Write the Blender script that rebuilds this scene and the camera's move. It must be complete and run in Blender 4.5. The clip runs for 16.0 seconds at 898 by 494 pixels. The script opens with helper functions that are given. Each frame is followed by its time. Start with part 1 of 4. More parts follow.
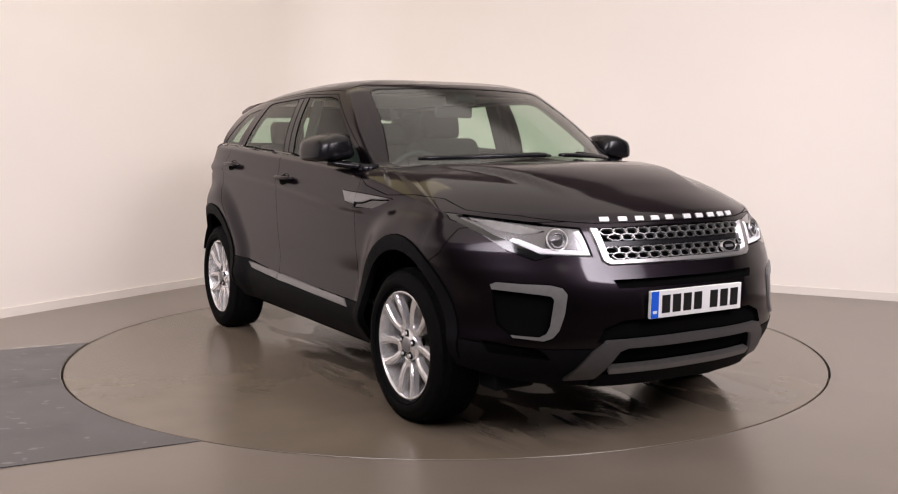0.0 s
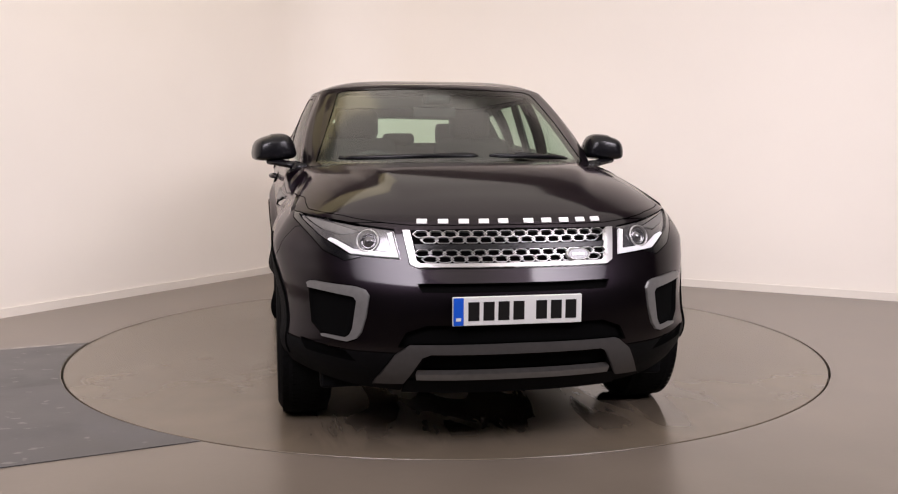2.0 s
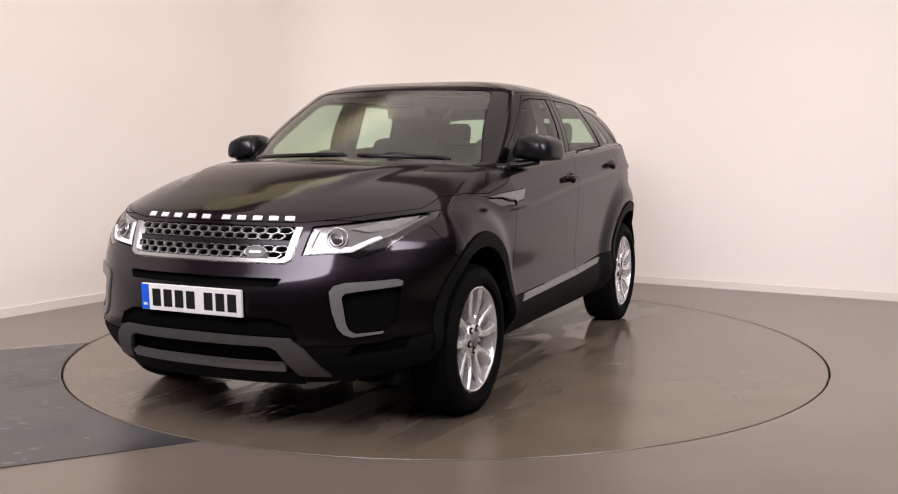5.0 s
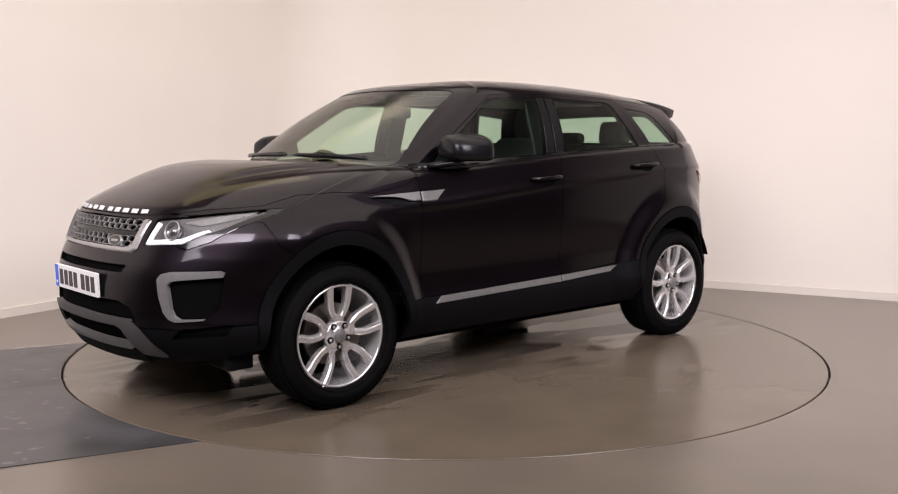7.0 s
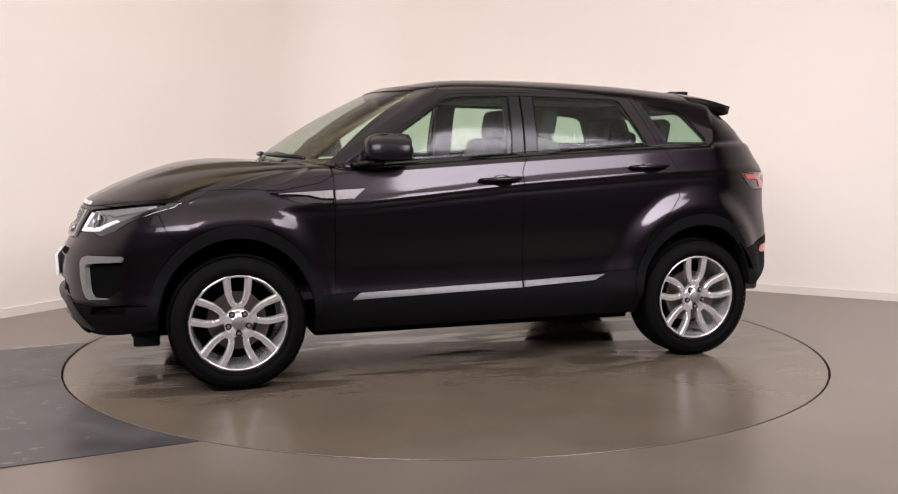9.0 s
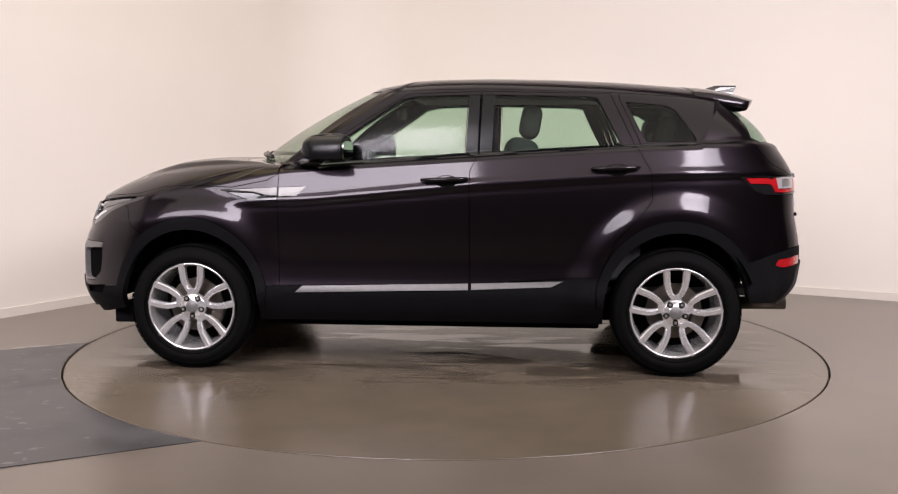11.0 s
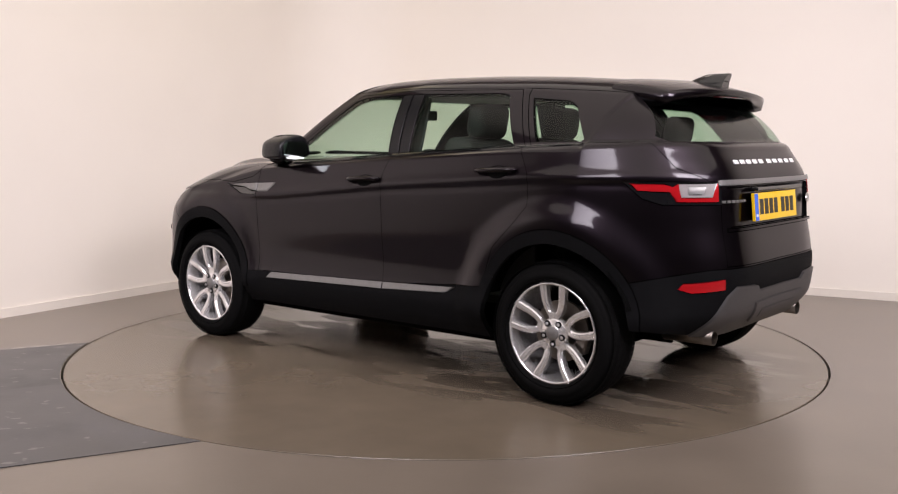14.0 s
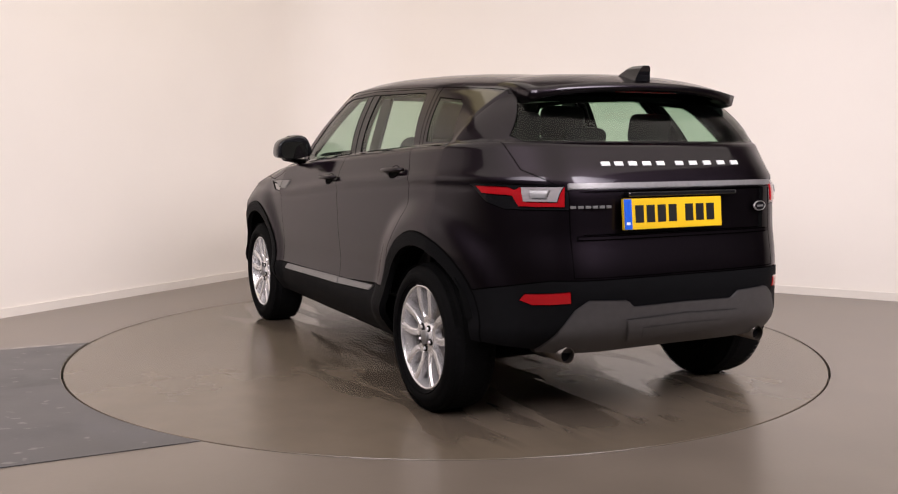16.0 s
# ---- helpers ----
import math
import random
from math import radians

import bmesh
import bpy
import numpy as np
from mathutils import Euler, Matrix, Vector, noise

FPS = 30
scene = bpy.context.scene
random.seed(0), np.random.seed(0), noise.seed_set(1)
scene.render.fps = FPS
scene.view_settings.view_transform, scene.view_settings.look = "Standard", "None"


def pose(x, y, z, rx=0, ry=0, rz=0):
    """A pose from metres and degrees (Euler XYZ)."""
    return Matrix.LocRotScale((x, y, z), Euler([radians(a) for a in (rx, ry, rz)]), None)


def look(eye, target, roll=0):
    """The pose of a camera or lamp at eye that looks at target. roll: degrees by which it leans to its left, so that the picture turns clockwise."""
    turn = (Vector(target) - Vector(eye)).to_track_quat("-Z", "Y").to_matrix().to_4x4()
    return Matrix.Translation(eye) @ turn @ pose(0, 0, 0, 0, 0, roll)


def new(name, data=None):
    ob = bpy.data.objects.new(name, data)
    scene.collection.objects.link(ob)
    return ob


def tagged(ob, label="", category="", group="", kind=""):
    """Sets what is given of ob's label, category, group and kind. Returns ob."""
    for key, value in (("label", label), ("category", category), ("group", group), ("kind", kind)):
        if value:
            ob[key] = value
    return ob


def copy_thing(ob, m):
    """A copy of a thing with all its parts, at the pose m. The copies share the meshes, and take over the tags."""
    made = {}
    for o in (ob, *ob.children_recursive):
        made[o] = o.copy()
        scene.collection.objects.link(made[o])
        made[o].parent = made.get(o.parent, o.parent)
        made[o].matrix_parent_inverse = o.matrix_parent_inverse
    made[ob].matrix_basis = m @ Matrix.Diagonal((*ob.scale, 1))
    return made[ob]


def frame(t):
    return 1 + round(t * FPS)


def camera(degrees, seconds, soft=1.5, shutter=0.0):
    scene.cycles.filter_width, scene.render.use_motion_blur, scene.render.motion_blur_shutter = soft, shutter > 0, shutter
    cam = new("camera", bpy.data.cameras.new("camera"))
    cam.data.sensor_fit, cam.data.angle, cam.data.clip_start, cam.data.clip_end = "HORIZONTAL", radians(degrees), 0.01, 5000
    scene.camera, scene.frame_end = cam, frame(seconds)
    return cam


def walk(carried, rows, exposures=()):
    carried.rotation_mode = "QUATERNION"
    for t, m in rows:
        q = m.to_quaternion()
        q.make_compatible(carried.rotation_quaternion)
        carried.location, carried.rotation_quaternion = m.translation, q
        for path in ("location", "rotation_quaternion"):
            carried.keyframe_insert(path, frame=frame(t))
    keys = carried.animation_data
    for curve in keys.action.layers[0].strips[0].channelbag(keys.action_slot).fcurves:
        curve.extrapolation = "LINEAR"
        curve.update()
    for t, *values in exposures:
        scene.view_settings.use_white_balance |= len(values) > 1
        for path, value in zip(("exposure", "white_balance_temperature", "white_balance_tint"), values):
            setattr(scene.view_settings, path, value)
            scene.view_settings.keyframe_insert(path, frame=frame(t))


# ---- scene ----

# ---- camera: on a tripod in front of the turntable ----
cam = camera(50.42, 16.0, 1.15)
EYE = pose(0.0, -5.925, 1.245, 90 - 6.12, 0.0, -0.17)
walk(cam, [(0.0, EYE), (16.0, EYE)])

# ---- light ----
CORNER = Vector((-1.14, 4.24, 0.0))      # where the two visible walls would meet
ALONG_LEFT = Vector((-0.525, -0.851, 0.0)).normalized()
ALONG_RIGHT = Vector((0.875, -0.485, 0.0)).normalized()
CEIL = 4.3


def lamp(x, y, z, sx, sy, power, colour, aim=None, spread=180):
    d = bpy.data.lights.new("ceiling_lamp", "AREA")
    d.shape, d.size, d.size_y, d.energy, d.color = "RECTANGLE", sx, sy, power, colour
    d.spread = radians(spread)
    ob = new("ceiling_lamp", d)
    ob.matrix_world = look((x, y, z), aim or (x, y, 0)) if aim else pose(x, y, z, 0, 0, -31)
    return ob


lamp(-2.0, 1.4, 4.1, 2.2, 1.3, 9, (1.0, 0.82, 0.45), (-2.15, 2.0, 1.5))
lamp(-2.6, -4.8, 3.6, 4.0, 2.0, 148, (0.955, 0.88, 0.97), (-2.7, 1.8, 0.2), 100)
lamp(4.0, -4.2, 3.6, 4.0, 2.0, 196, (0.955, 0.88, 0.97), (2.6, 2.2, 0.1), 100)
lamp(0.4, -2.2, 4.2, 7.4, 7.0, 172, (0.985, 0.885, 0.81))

world = bpy.data.worlds.new("world")
scene.world = world
world.use_nodes = True
world.node_tree.nodes["Background"].inputs[0].default_value = (0.9, 0.85, 0.8, 1)
world.node_tree.nodes["Background"].inputs[1].default_value = 0.005

# ---- materials ----
def material(name, base, rough=0.5, metal=0.0, vary=0.0, scale=8.0, bump=0.0, bump_scale=60.0, coat=0.0, coat_rough=0.03, **kw):
    m = bpy.data.materials.new(name)
    m.use_nodes = True
    nt = m.node_tree
    b = nt.nodes["Principled BSDF"]
    b.inputs["Base Color"].default_value = (*base, 1)
    b.inputs["Roughness"].default_value = rough
    b.inputs["Metallic"].default_value = metal
    b.inputs["Coat Weight"].default_value = coat
    b.inputs["Coat Roughness"].default_value = coat_rough
    for k, v in kw.items():
        b.inputs[k.replace("_", " ")].default_value = v
    if vary or bump:
        co = nt.nodes.new("ShaderNodeTexCoord")
    if vary:
        n1 = nt.nodes.new("ShaderNodeTexNoise")
        n1.inputs["Scale"].default_value, n1.inputs["Detail"].default_value = scale, 6
        nt.links.new(co.outputs["Object"], n1.inputs["Vector"])
        mr = nt.nodes.new("ShaderNodeMapRange")
        mr.inputs["From Min"].default_value, mr.inputs["From Max"].default_value = 0.3, 0.7
        mr.inputs["To Min"].default_value, mr.inputs["To Max"].default_value = 1 - vary, 1 + vary
        nt.links.new(n1.outputs["Fac"], mr.inputs["Value"])
        mx = nt.nodes.new("ShaderNodeVectorMath")
        mx.operation = "SCALE"
        mx.inputs[0].default_value = base
        nt.links.new(mr.outputs["Result"], mx.inputs["Scale"])
        nt.links.new(mx.outputs["Vector"], b.inputs["Base Color"])
        rr = nt.nodes.new("ShaderNodeMapRange")
        rr.inputs["To Min"].default_value, rr.inputs["To Max"].default_value = max(rough * (1 - vary), 0.02), min(rough * (1 + vary), 1)
        nt.links.new(n1.outputs["Fac"], rr.inputs["Value"])
        nt.links.new(rr.outputs["Result"], b.inputs["Roughness"])
    if bump:
        n2 = nt.nodes.new("ShaderNodeTexNoise")
        n2.inputs["Scale"].default_value, n2.inputs["Detail"].default_value = bump_scale, 3
        nt.links.new(co.outputs["Object"], n2.inputs["Vector"])
        bp = nt.nodes.new("ShaderNodeBump")
        bp.inputs["Strength"].default_value, bp.inputs["Distance"].default_value = bump, 0.004
        nt.links.new(n2.outputs["Fac"], bp.inputs["Height"])
        nt.links.new(bp.outputs["Normal"], b.inputs["Normal"])
    return m


PAINT = material("plum_metallic_paint", (0.0145, 0.0110, 0.0143), 0.38, 1.0, 0.06, 900, coat=0.78, coat_rough=0.08, Coat_IOR=1.43, Specular_Tint=(0.42, 0.36, 0.42, 1))
CLAD = material("black_textured_plastic", (0.0045, 0.0045, 0.005), 0.6, 0, 0.12, 30, 0.25, 500, Specular_IOR_Level=0.05)
GLOSS_BLACK = material("gloss_black_plastic", (0.006, 0.006, 0.007), 0.12, coat=0.6)
DARK = material("matt_black", (0.003, 0.003, 0.003), 0.85, Specular_IOR_Level=0.02)
SATIN_BLACK = material("satin_black_shell", (0.005, 0.005, 0.006), 0.25, 0, 0.1, 40, Specular_IOR_Level=0.28)
GREY_TRIM = material("satin_grey_trim", (0.2, 0.195, 0.19), 0.4, 0.5, 0.08, 40)
SKID = material("dark_grey_skid_plastic", (0.058, 0.054, 0.052), 0.5, 0.1, 0.1, 30, 0.15, 400)
CHROME = material("bright_silver", (0.40, 0.392, 0.385), 0.3, 0.8)
ALLOY = material("silver_alloy", (0.76, 0.75, 0.745), 0.25, 0.75, 0.05, 25)
RUBBER = material("tyre_rubber", (0.0045, 0.0045, 0.0045), 0.7, 0, 0.15, 20, 0.3, 120, Specular_IOR_Level=0.035)


def pane(name, tint, gloss=0.026):
    """Thin glass: a tinted clear sheet with a mirror-like face."""
    m = bpy.data.materials.new(name)
    m.use_nodes = True
    nt = m.node_tree
    nt.nodes.remove(nt.nodes["Principled BSDF"])
    clear, shine, mix, fr, pw, add = (nt.nodes.new(k) for k in ("ShaderNodeBsdfTransparent", "ShaderNodeBsdfGlossy", "ShaderNodeMixShader", "ShaderNodeLayerWeight", "ShaderNodeMath", "ShaderNodeMath"))
    clear.inputs["Color"].default_value = (*tint, 1)
    shine.inputs["Roughness"].default_value = 0.16
    pw.operation, pw.inputs[1].default_value = "POWER", 4.0
    add.operation, add.inputs[1].default_value, add.inputs[2].default_value = "MULTIPLY_ADD", 0.7, gloss
    for a, b in ((fr.outputs["Facing"], pw.inputs[0]), (pw.outputs[0], add.inputs[0]), (add.outputs[0], mix.inputs[0]), (clear.outputs[0], mix.inputs[1]), (shine.outputs[0], mix.inputs[2]), (mix.outputs[0], nt.nodes["Material Output"].inputs[0])):
        nt.links.new(a, b)
    return m


GLASS = pane("tinted_glass", (0.66, 0.80, 0.70))
SCREEN = pane("windscreen_glass", (0.72, 0.83, 0.74), 0.10)
REAR_GLASS = pane("privacy_glass", (0.60, 0.74, 0.64))
WHITE = material("white_plate", (0.75, 0.75, 0.73), 0.35)
YELLOW = material("yellow_plate", (0.75, 0.47, 0.01), 0.35)
BLUE = material("blue_band", (0.01, 0.10, 0.62), 0.35)
BLACK = material("black_print", (0.006, 0.006, 0.006), 0.4)
LETTER = material("silver_letters", (0.8, 0.8, 0.8), 0.3, 0.4)
RED = material("red_lens", (0.34, 0.006, 0.010), 0.12, coat=1.0)
LENS = material("pale_lens", (0.3, 0.28, 0.28), 0.12, coat=1.0)
LAMP_IN = material("lamp_housing", (0.13, 0.127, 0.133), 0.25, 0.7, coat=1.0)
DRL = material("daytime_light", (0.72, 0.72, 0.74), 0.25, Emission_Color=(1, 0.98, 0.97, 1), Emission_Strength=0.06)
CLOTH = material("dark_seat_cloth", (0.03, 0.028, 0.028), 0.85, 0, 0.2, 60, 0.3, 300)
LINING = material("pale_roof_lining", (0.42, 0.40, 0.36), 0.9, 0, 0.05, 50)
DASH = material("dark_dashboard", (0.02, 0.02, 0.02), 0.6, 0, 0.1, 40, 0.2, 300)
STEEL = material("exhaust_steel", (0.16, 0.14, 0.12), 0.45, 1.0, 0.15, 30)
WALL = material("painted_wall", (0.820, 0.765, 0.685), 0.6, 0, 0.015, 1.2, 0.05, 90)
SKIRT = material("white_skirting", (0.74, 0.69, 0.615), 0.45, 0, 0.03, 4)
CEILING = material("ceiling_paint", (0.35, 0.34, 0.32), 0.8, 0, 0.02, 2)
FLOOR = material("resin_floor", (0.170, 0.141, 0.114), 0.3, 0, 0.1, 2.2, 0.04, 40)
TABLE = material("turntable_resin", (0.137, 0.110, 0.080), 0.25, 0, 0.1, 2.6, 0.04, 40)
SKIRT_WORN = material("worn_line_paint", (0.30, 0.27, 0.245), 0.5, 0, 0.3, 14)
STRIP = material("dark_grey_floor_paint", (0.056, 0.054, 0.057), 0.36, 0, 0.4, 3.5, 0.05, 40)
BACK_WALL = material("dark_grey_wall", (0.07, 0.067, 0.07), 0.7, 0, 0.1, 3)


def mixed(nt, b, fac, name, to):
    """Blends one input of a shader towards a value by a mask."""
    old = b.inputs[name].links[0].from_socket
    mix = nt.nodes.new("ShaderNodeMix")
    mix.data_type = "FLOAT" if name == "Roughness" else "RGBA"
    sock = [i for i in mix.inputs if i.enabled]
    nt.links.new(fac, sock[0])
    nt.links.new(old, sock[1])
    sock[2].default_value = to if name == "Roughness" else (*to, 1)
    nt.links.new([o for o in mix.outputs if o.enabled][0], b.inputs[name])


def noise_mask(nt, stretch, scale, lo, hi, detail=5, twist=0.8):
    co, mp, n, ramp = (nt.nodes.new(k) for k in ("ShaderNodeTexCoord", "ShaderNodeMapping", "ShaderNodeTexNoise", "ShaderNodeMapRange"))
    mp.inputs["Scale"].default_value = stretch
    n.inputs["Scale"].default_value, n.inputs["Detail"].default_value, n.inputs["Distortion"].default_value = scale, detail, twist
    ramp.inputs["From Min"].default_value, ramp.inputs["From Max"].default_value = lo, hi
    for a, b in ((co.outputs["Object"], mp.inputs["Vector"]), (mp.outputs[0], n.inputs["Vector"]), (n.outputs["Fac"], ramp.inputs["Value"])):
        nt.links.new(a, b)
    return ramp.outputs["Result"]


def wet_tracks(mat, dark):
    """Water trailed in by the car: broken wet streaks that run along it, under it and between its wheels. Their darker
    colour also paints in the car's dark reflection.
    """
    nt = mat.node_tree
    b = nt.nodes["Principled BSDF"]
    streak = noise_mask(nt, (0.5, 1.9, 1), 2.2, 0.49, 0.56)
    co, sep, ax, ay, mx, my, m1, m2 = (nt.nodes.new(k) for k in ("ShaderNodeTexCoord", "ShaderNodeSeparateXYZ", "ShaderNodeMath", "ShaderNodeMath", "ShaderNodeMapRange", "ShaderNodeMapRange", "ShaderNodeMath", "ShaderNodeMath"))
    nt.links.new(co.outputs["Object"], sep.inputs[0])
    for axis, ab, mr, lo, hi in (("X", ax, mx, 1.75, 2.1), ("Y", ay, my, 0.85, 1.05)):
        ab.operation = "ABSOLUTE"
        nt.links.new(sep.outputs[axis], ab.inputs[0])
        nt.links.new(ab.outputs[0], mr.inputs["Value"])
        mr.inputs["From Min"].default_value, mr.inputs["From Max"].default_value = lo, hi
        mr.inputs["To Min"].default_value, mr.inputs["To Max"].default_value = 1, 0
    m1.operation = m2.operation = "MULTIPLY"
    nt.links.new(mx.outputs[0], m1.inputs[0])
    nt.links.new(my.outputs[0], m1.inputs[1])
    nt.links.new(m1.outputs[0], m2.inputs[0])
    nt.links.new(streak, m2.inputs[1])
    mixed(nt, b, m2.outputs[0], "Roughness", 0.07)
    # darkened base: wet resin plus the car's reflection put into the colour
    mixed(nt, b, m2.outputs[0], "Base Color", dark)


def worn_patches(mat, dark):
    """Paint worn through in streaks and small chips."""
    nt = mat.node_tree
    b = nt.nodes["Principled BSDF"]
    mixed(nt, b, noise_mask(nt, (0.8, 1.6, 1), 1.4, 0.5, 0.62), "Base Color", dark)
    mixed(nt, b, noise_mask(nt, (1, 1.5, 1), 9, 0.64, 0.68, 6, 0.3), "Base Color", (0.15, 0.14, 0.135))


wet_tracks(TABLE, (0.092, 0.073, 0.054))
worn_patches(STRIP, (0.044, 0.043, 0.046))

# ---- mesh helpers ----
def mesh_from(bm, name, mat, smooth=False):
    me = bpy.data.meshes.new(name)
    bm.to_mesh(me)
    bm.free()
    me.materials.append(mat)
    if smooth:
        me.polygons.foreach_set("use_smooth", [True] * len(me.polygons))
    return me


def part(name, bm, mat, parent, label="", smooth=False):
    ob = new(name, mesh_from(bm, name, mat, smooth))
    ob.parent = parent
    if label:
        ob["label"] = label
    return ob


def setting(name, bm, mat, label, smooth=False):
    return tagged(new(name, mesh_from(bm, name, mat, smooth)), label, name.split("_")[0], "", "structure")


def prism(outline, z0, z1):
    """A closed solid over a counter-clockwise plan."""
    bm = bmesh.new()
    lo = [bm.verts.new((x, y, z0)) for x, y in outline]
    hi = [bm.verts.new((x, y, z1)) for x, y in outline]
    bm.faces.new(lo[::-1])
    bm.faces.new(hi)
    n = len(lo)
    for i in range(n):
        bm.faces.new((lo[i], lo[(i + 1) % n], hi[(i + 1) % n], hi[i]))
    return bm


def box(x0, x1, y0, y1, z0, z1, bevel=0.0, seg=2, m=None):
    bm = bmesh.new()
    bmesh.ops.create_cube(bm, size=1, matrix=Matrix.Translation(((x0 + x1) / 2, (y0 + y1) / 2, (z0 + z1) / 2)) @ Matrix.Diagonal((x1 - x0, y1 - y0, z1 - z0, 1)))
    if bevel:
        bmesh.ops.bevel(bm, geom=bm.edges[:], offset=bevel, segments=seg, affect="EDGES", profile=0.5)
    if m:
        bm.transform(m)
    return bm


def lathe(profile, n=48, m=None, closed=False):
    """Turns (radius, height) pairs round z."""
    bm = bmesh.new()
    rings = [[bm.verts.new((r * math.cos(2 * math.pi * i / n), r * math.sin(2 * math.pi * i / n), h)) for i in range(n)] for r, h in profile]
    pairs = list(zip(rings, rings[1:])) + ([(rings[-1], rings[0])] if closed else [])
    for a, b in pairs:
        for i in range(n):
            bm.faces.new((a[i], a[(i + 1) % n], b[(i + 1) % n], b[i]))
    if m:
        bm.transform(m)
    return bm


def tube(points, radius, n=8, flat=1.0):
    """A round bar along a line of points."""
    bm = bmesh.new()
    pts = [Vector(p) for p in points]
    rings = []
    for i, p in enumerate(pts):
        d = (pts[min(i + 1, len(pts) - 1)] - pts[max(i - 1, 0)]).normalized()
        u = d.cross(Vector((0, 0, 1)))
        u = u.normalized() if u.length > 1e-4 else Vector((1, 0, 0))
        v = u.cross(d)
        r = radius[i] if isinstance(radius, (list, tuple)) else radius
        rings.append([bm.verts.new(p + r * (math.cos(a) * u + flat * math.sin(a) * v)) for a in (2 * math.pi * k / n for k in range(n))])
    for a, b in zip(rings, rings[1:]):
        for i in range(n):
            bm.faces.new((a[i], b[i], b[(i + 1) % n], a[(i + 1) % n]))
    bm.faces.new(rings[0])
    bm.faces.new(rings[-1][::-1])
    return bm


# ---- the room ----
R_TABLE, GAP = 2.245, 0.012
bm = bmesh.new()
N = 180
inner = [bm.verts.new(((R_TABLE + GAP) * math.cos(2 * math.pi * i / N), (R_TABLE + GAP) * math.sin(2 * math.pi * i / N), 0)) for i in range(N)]
below = [bm.verts.new((v.co.x, v.co.y, -0.06)) for v in inner]
outer = [bm.verts.new((14 * math.cos(2 * math.pi * i / N), 14 * math.sin(2 * math.pi * i / N), 0)) for i in range(N)]
for i in range(N):
    j = (i + 1) % N
    bm.faces.new((inner[i], outer[i], outer[j], inner[j]))
    bm.faces.new((below[i], inner[i], inner[j], below[j]))
bm.faces.new(below)
setting("floor", bm, FLOOR, "glossy brown-grey resin floor round the turntable")

# walls: two long ones, rounded into each other, and two that close the room
RC = 0.9
c0 = CORNER + ALONG_LEFT * RC + ALONG_RIGHT * RC


def wall_line(off=0.0):
    """Plan of the visible walls, off metres in front of the paint."""
    pts = [CORNER + ALONG_LEFT * 10.5 + ALONG_RIGHT * off]
    for k in range(17):
        a = k / 16 * math.pi / 2
        pts.append(c0 - (RC - off) * (ALONG_RIGHT * math.cos(a) + ALONG_LEFT * math.sin(a)))
    pts.append(CORNER + ALONG_RIGHT * 9.5 + ALONG_LEFT * off)
    return pts


def wall_mesh(front, back, z0, z1):
    return prism([(p.x, p.y) for p in front] + [(p.x, p.y) for p in back[::-1]], z0, z1)


north = wall_mesh(wall_line(), wall_line(-0.15), 0, CEIL)
north.normal_update()
for e in north.edges:
    e.smooth = e.calc_face_angle(0) < radians(30)
setting("wall_north", north, WALL, "cream painted wall with a rounded inner corner", True)
setting("baseboard", wall_mesh(wall_line(0.014), wall_line(0.001), 0, 0.066), SKIRT, "low white skirting board along the cream wall")
pa, pb = CORNER + ALONG_LEFT * 10.5, CORNER + ALONG_RIGHT * 9.5
pc = pa + ALONG_RIGHT * 9.5


def straight_wall(name, a, b, out, mat):
    setting(name, prism([(p.x, p.y) for p in (a, b, b + out * 0.15, a + out * 0.15)], 0, CEIL), mat, "plain dark grey wall closing the room")


straight_wall("wall_south", pa, pc, ALONG_LEFT, BACK_WALL)
straight_wall("wall_east", pc, pb, ALONG_RIGHT, BACK_WALL)
cl = [CORNER - (ALONG_LEFT + ALONG_RIGHT) * 0.2, pa + (ALONG_LEFT - ALONG_RIGHT) * 0.2, pc + (ALONG_LEFT + ALONG_RIGHT) * 0.2, pb + (ALONG_RIGHT - ALONG_LEFT) * 0.2]
setting("ceiling", prism([(p.x, p.y) for p in cl], CEIL, CEIL + 0.15), CEILING, "plain pale ceiling")

# dark drive-on strip, cut round the turntable
d = Vector((math.cos(radians(26)), math.sin(radians(26)), 0))
s0, s1 = Vector((-2.27, 0.0, 0)), Vector((-1.04, -2.012, 0))
aa, bb = math.atan2(s0.y, s0.x) % (2 * math.pi), math.atan2(s1.y, s1.x) % (2 * math.pi)
arc = [((R_TABLE + GAP + 0.004) * math.cos(aa + (bb - aa) * k / 30), (R_TABLE + GAP + 0.004) * math.sin(aa + (bb - aa) * k / 30)) for k in range(31)]
far0, far1 = s0 - d * 1.5, s1 - d * 5.0
setting("floor_strip", prism([(far0.x, far0.y), (far1.x, far1.y)] + arc[::-1], 0.0005, 0.004), STRIP, "worn dark grey painted strip on the floor beside the turntable")

nrm = Vector((-d.y, d.x, 0))
e0, e1 = s0 - d * 0.06 + nrm * 0.012, s0 - d * 1.5 + nrm * 0.012
setting("floor_line", prism([(p.x, p.y) for p in (e0, e0 + nrm * 0.05, e1 + nrm * 0.05, e1)], 0.0005, 0.003), SKIRT_WORN, "worn pale line beside the dark floor strip")

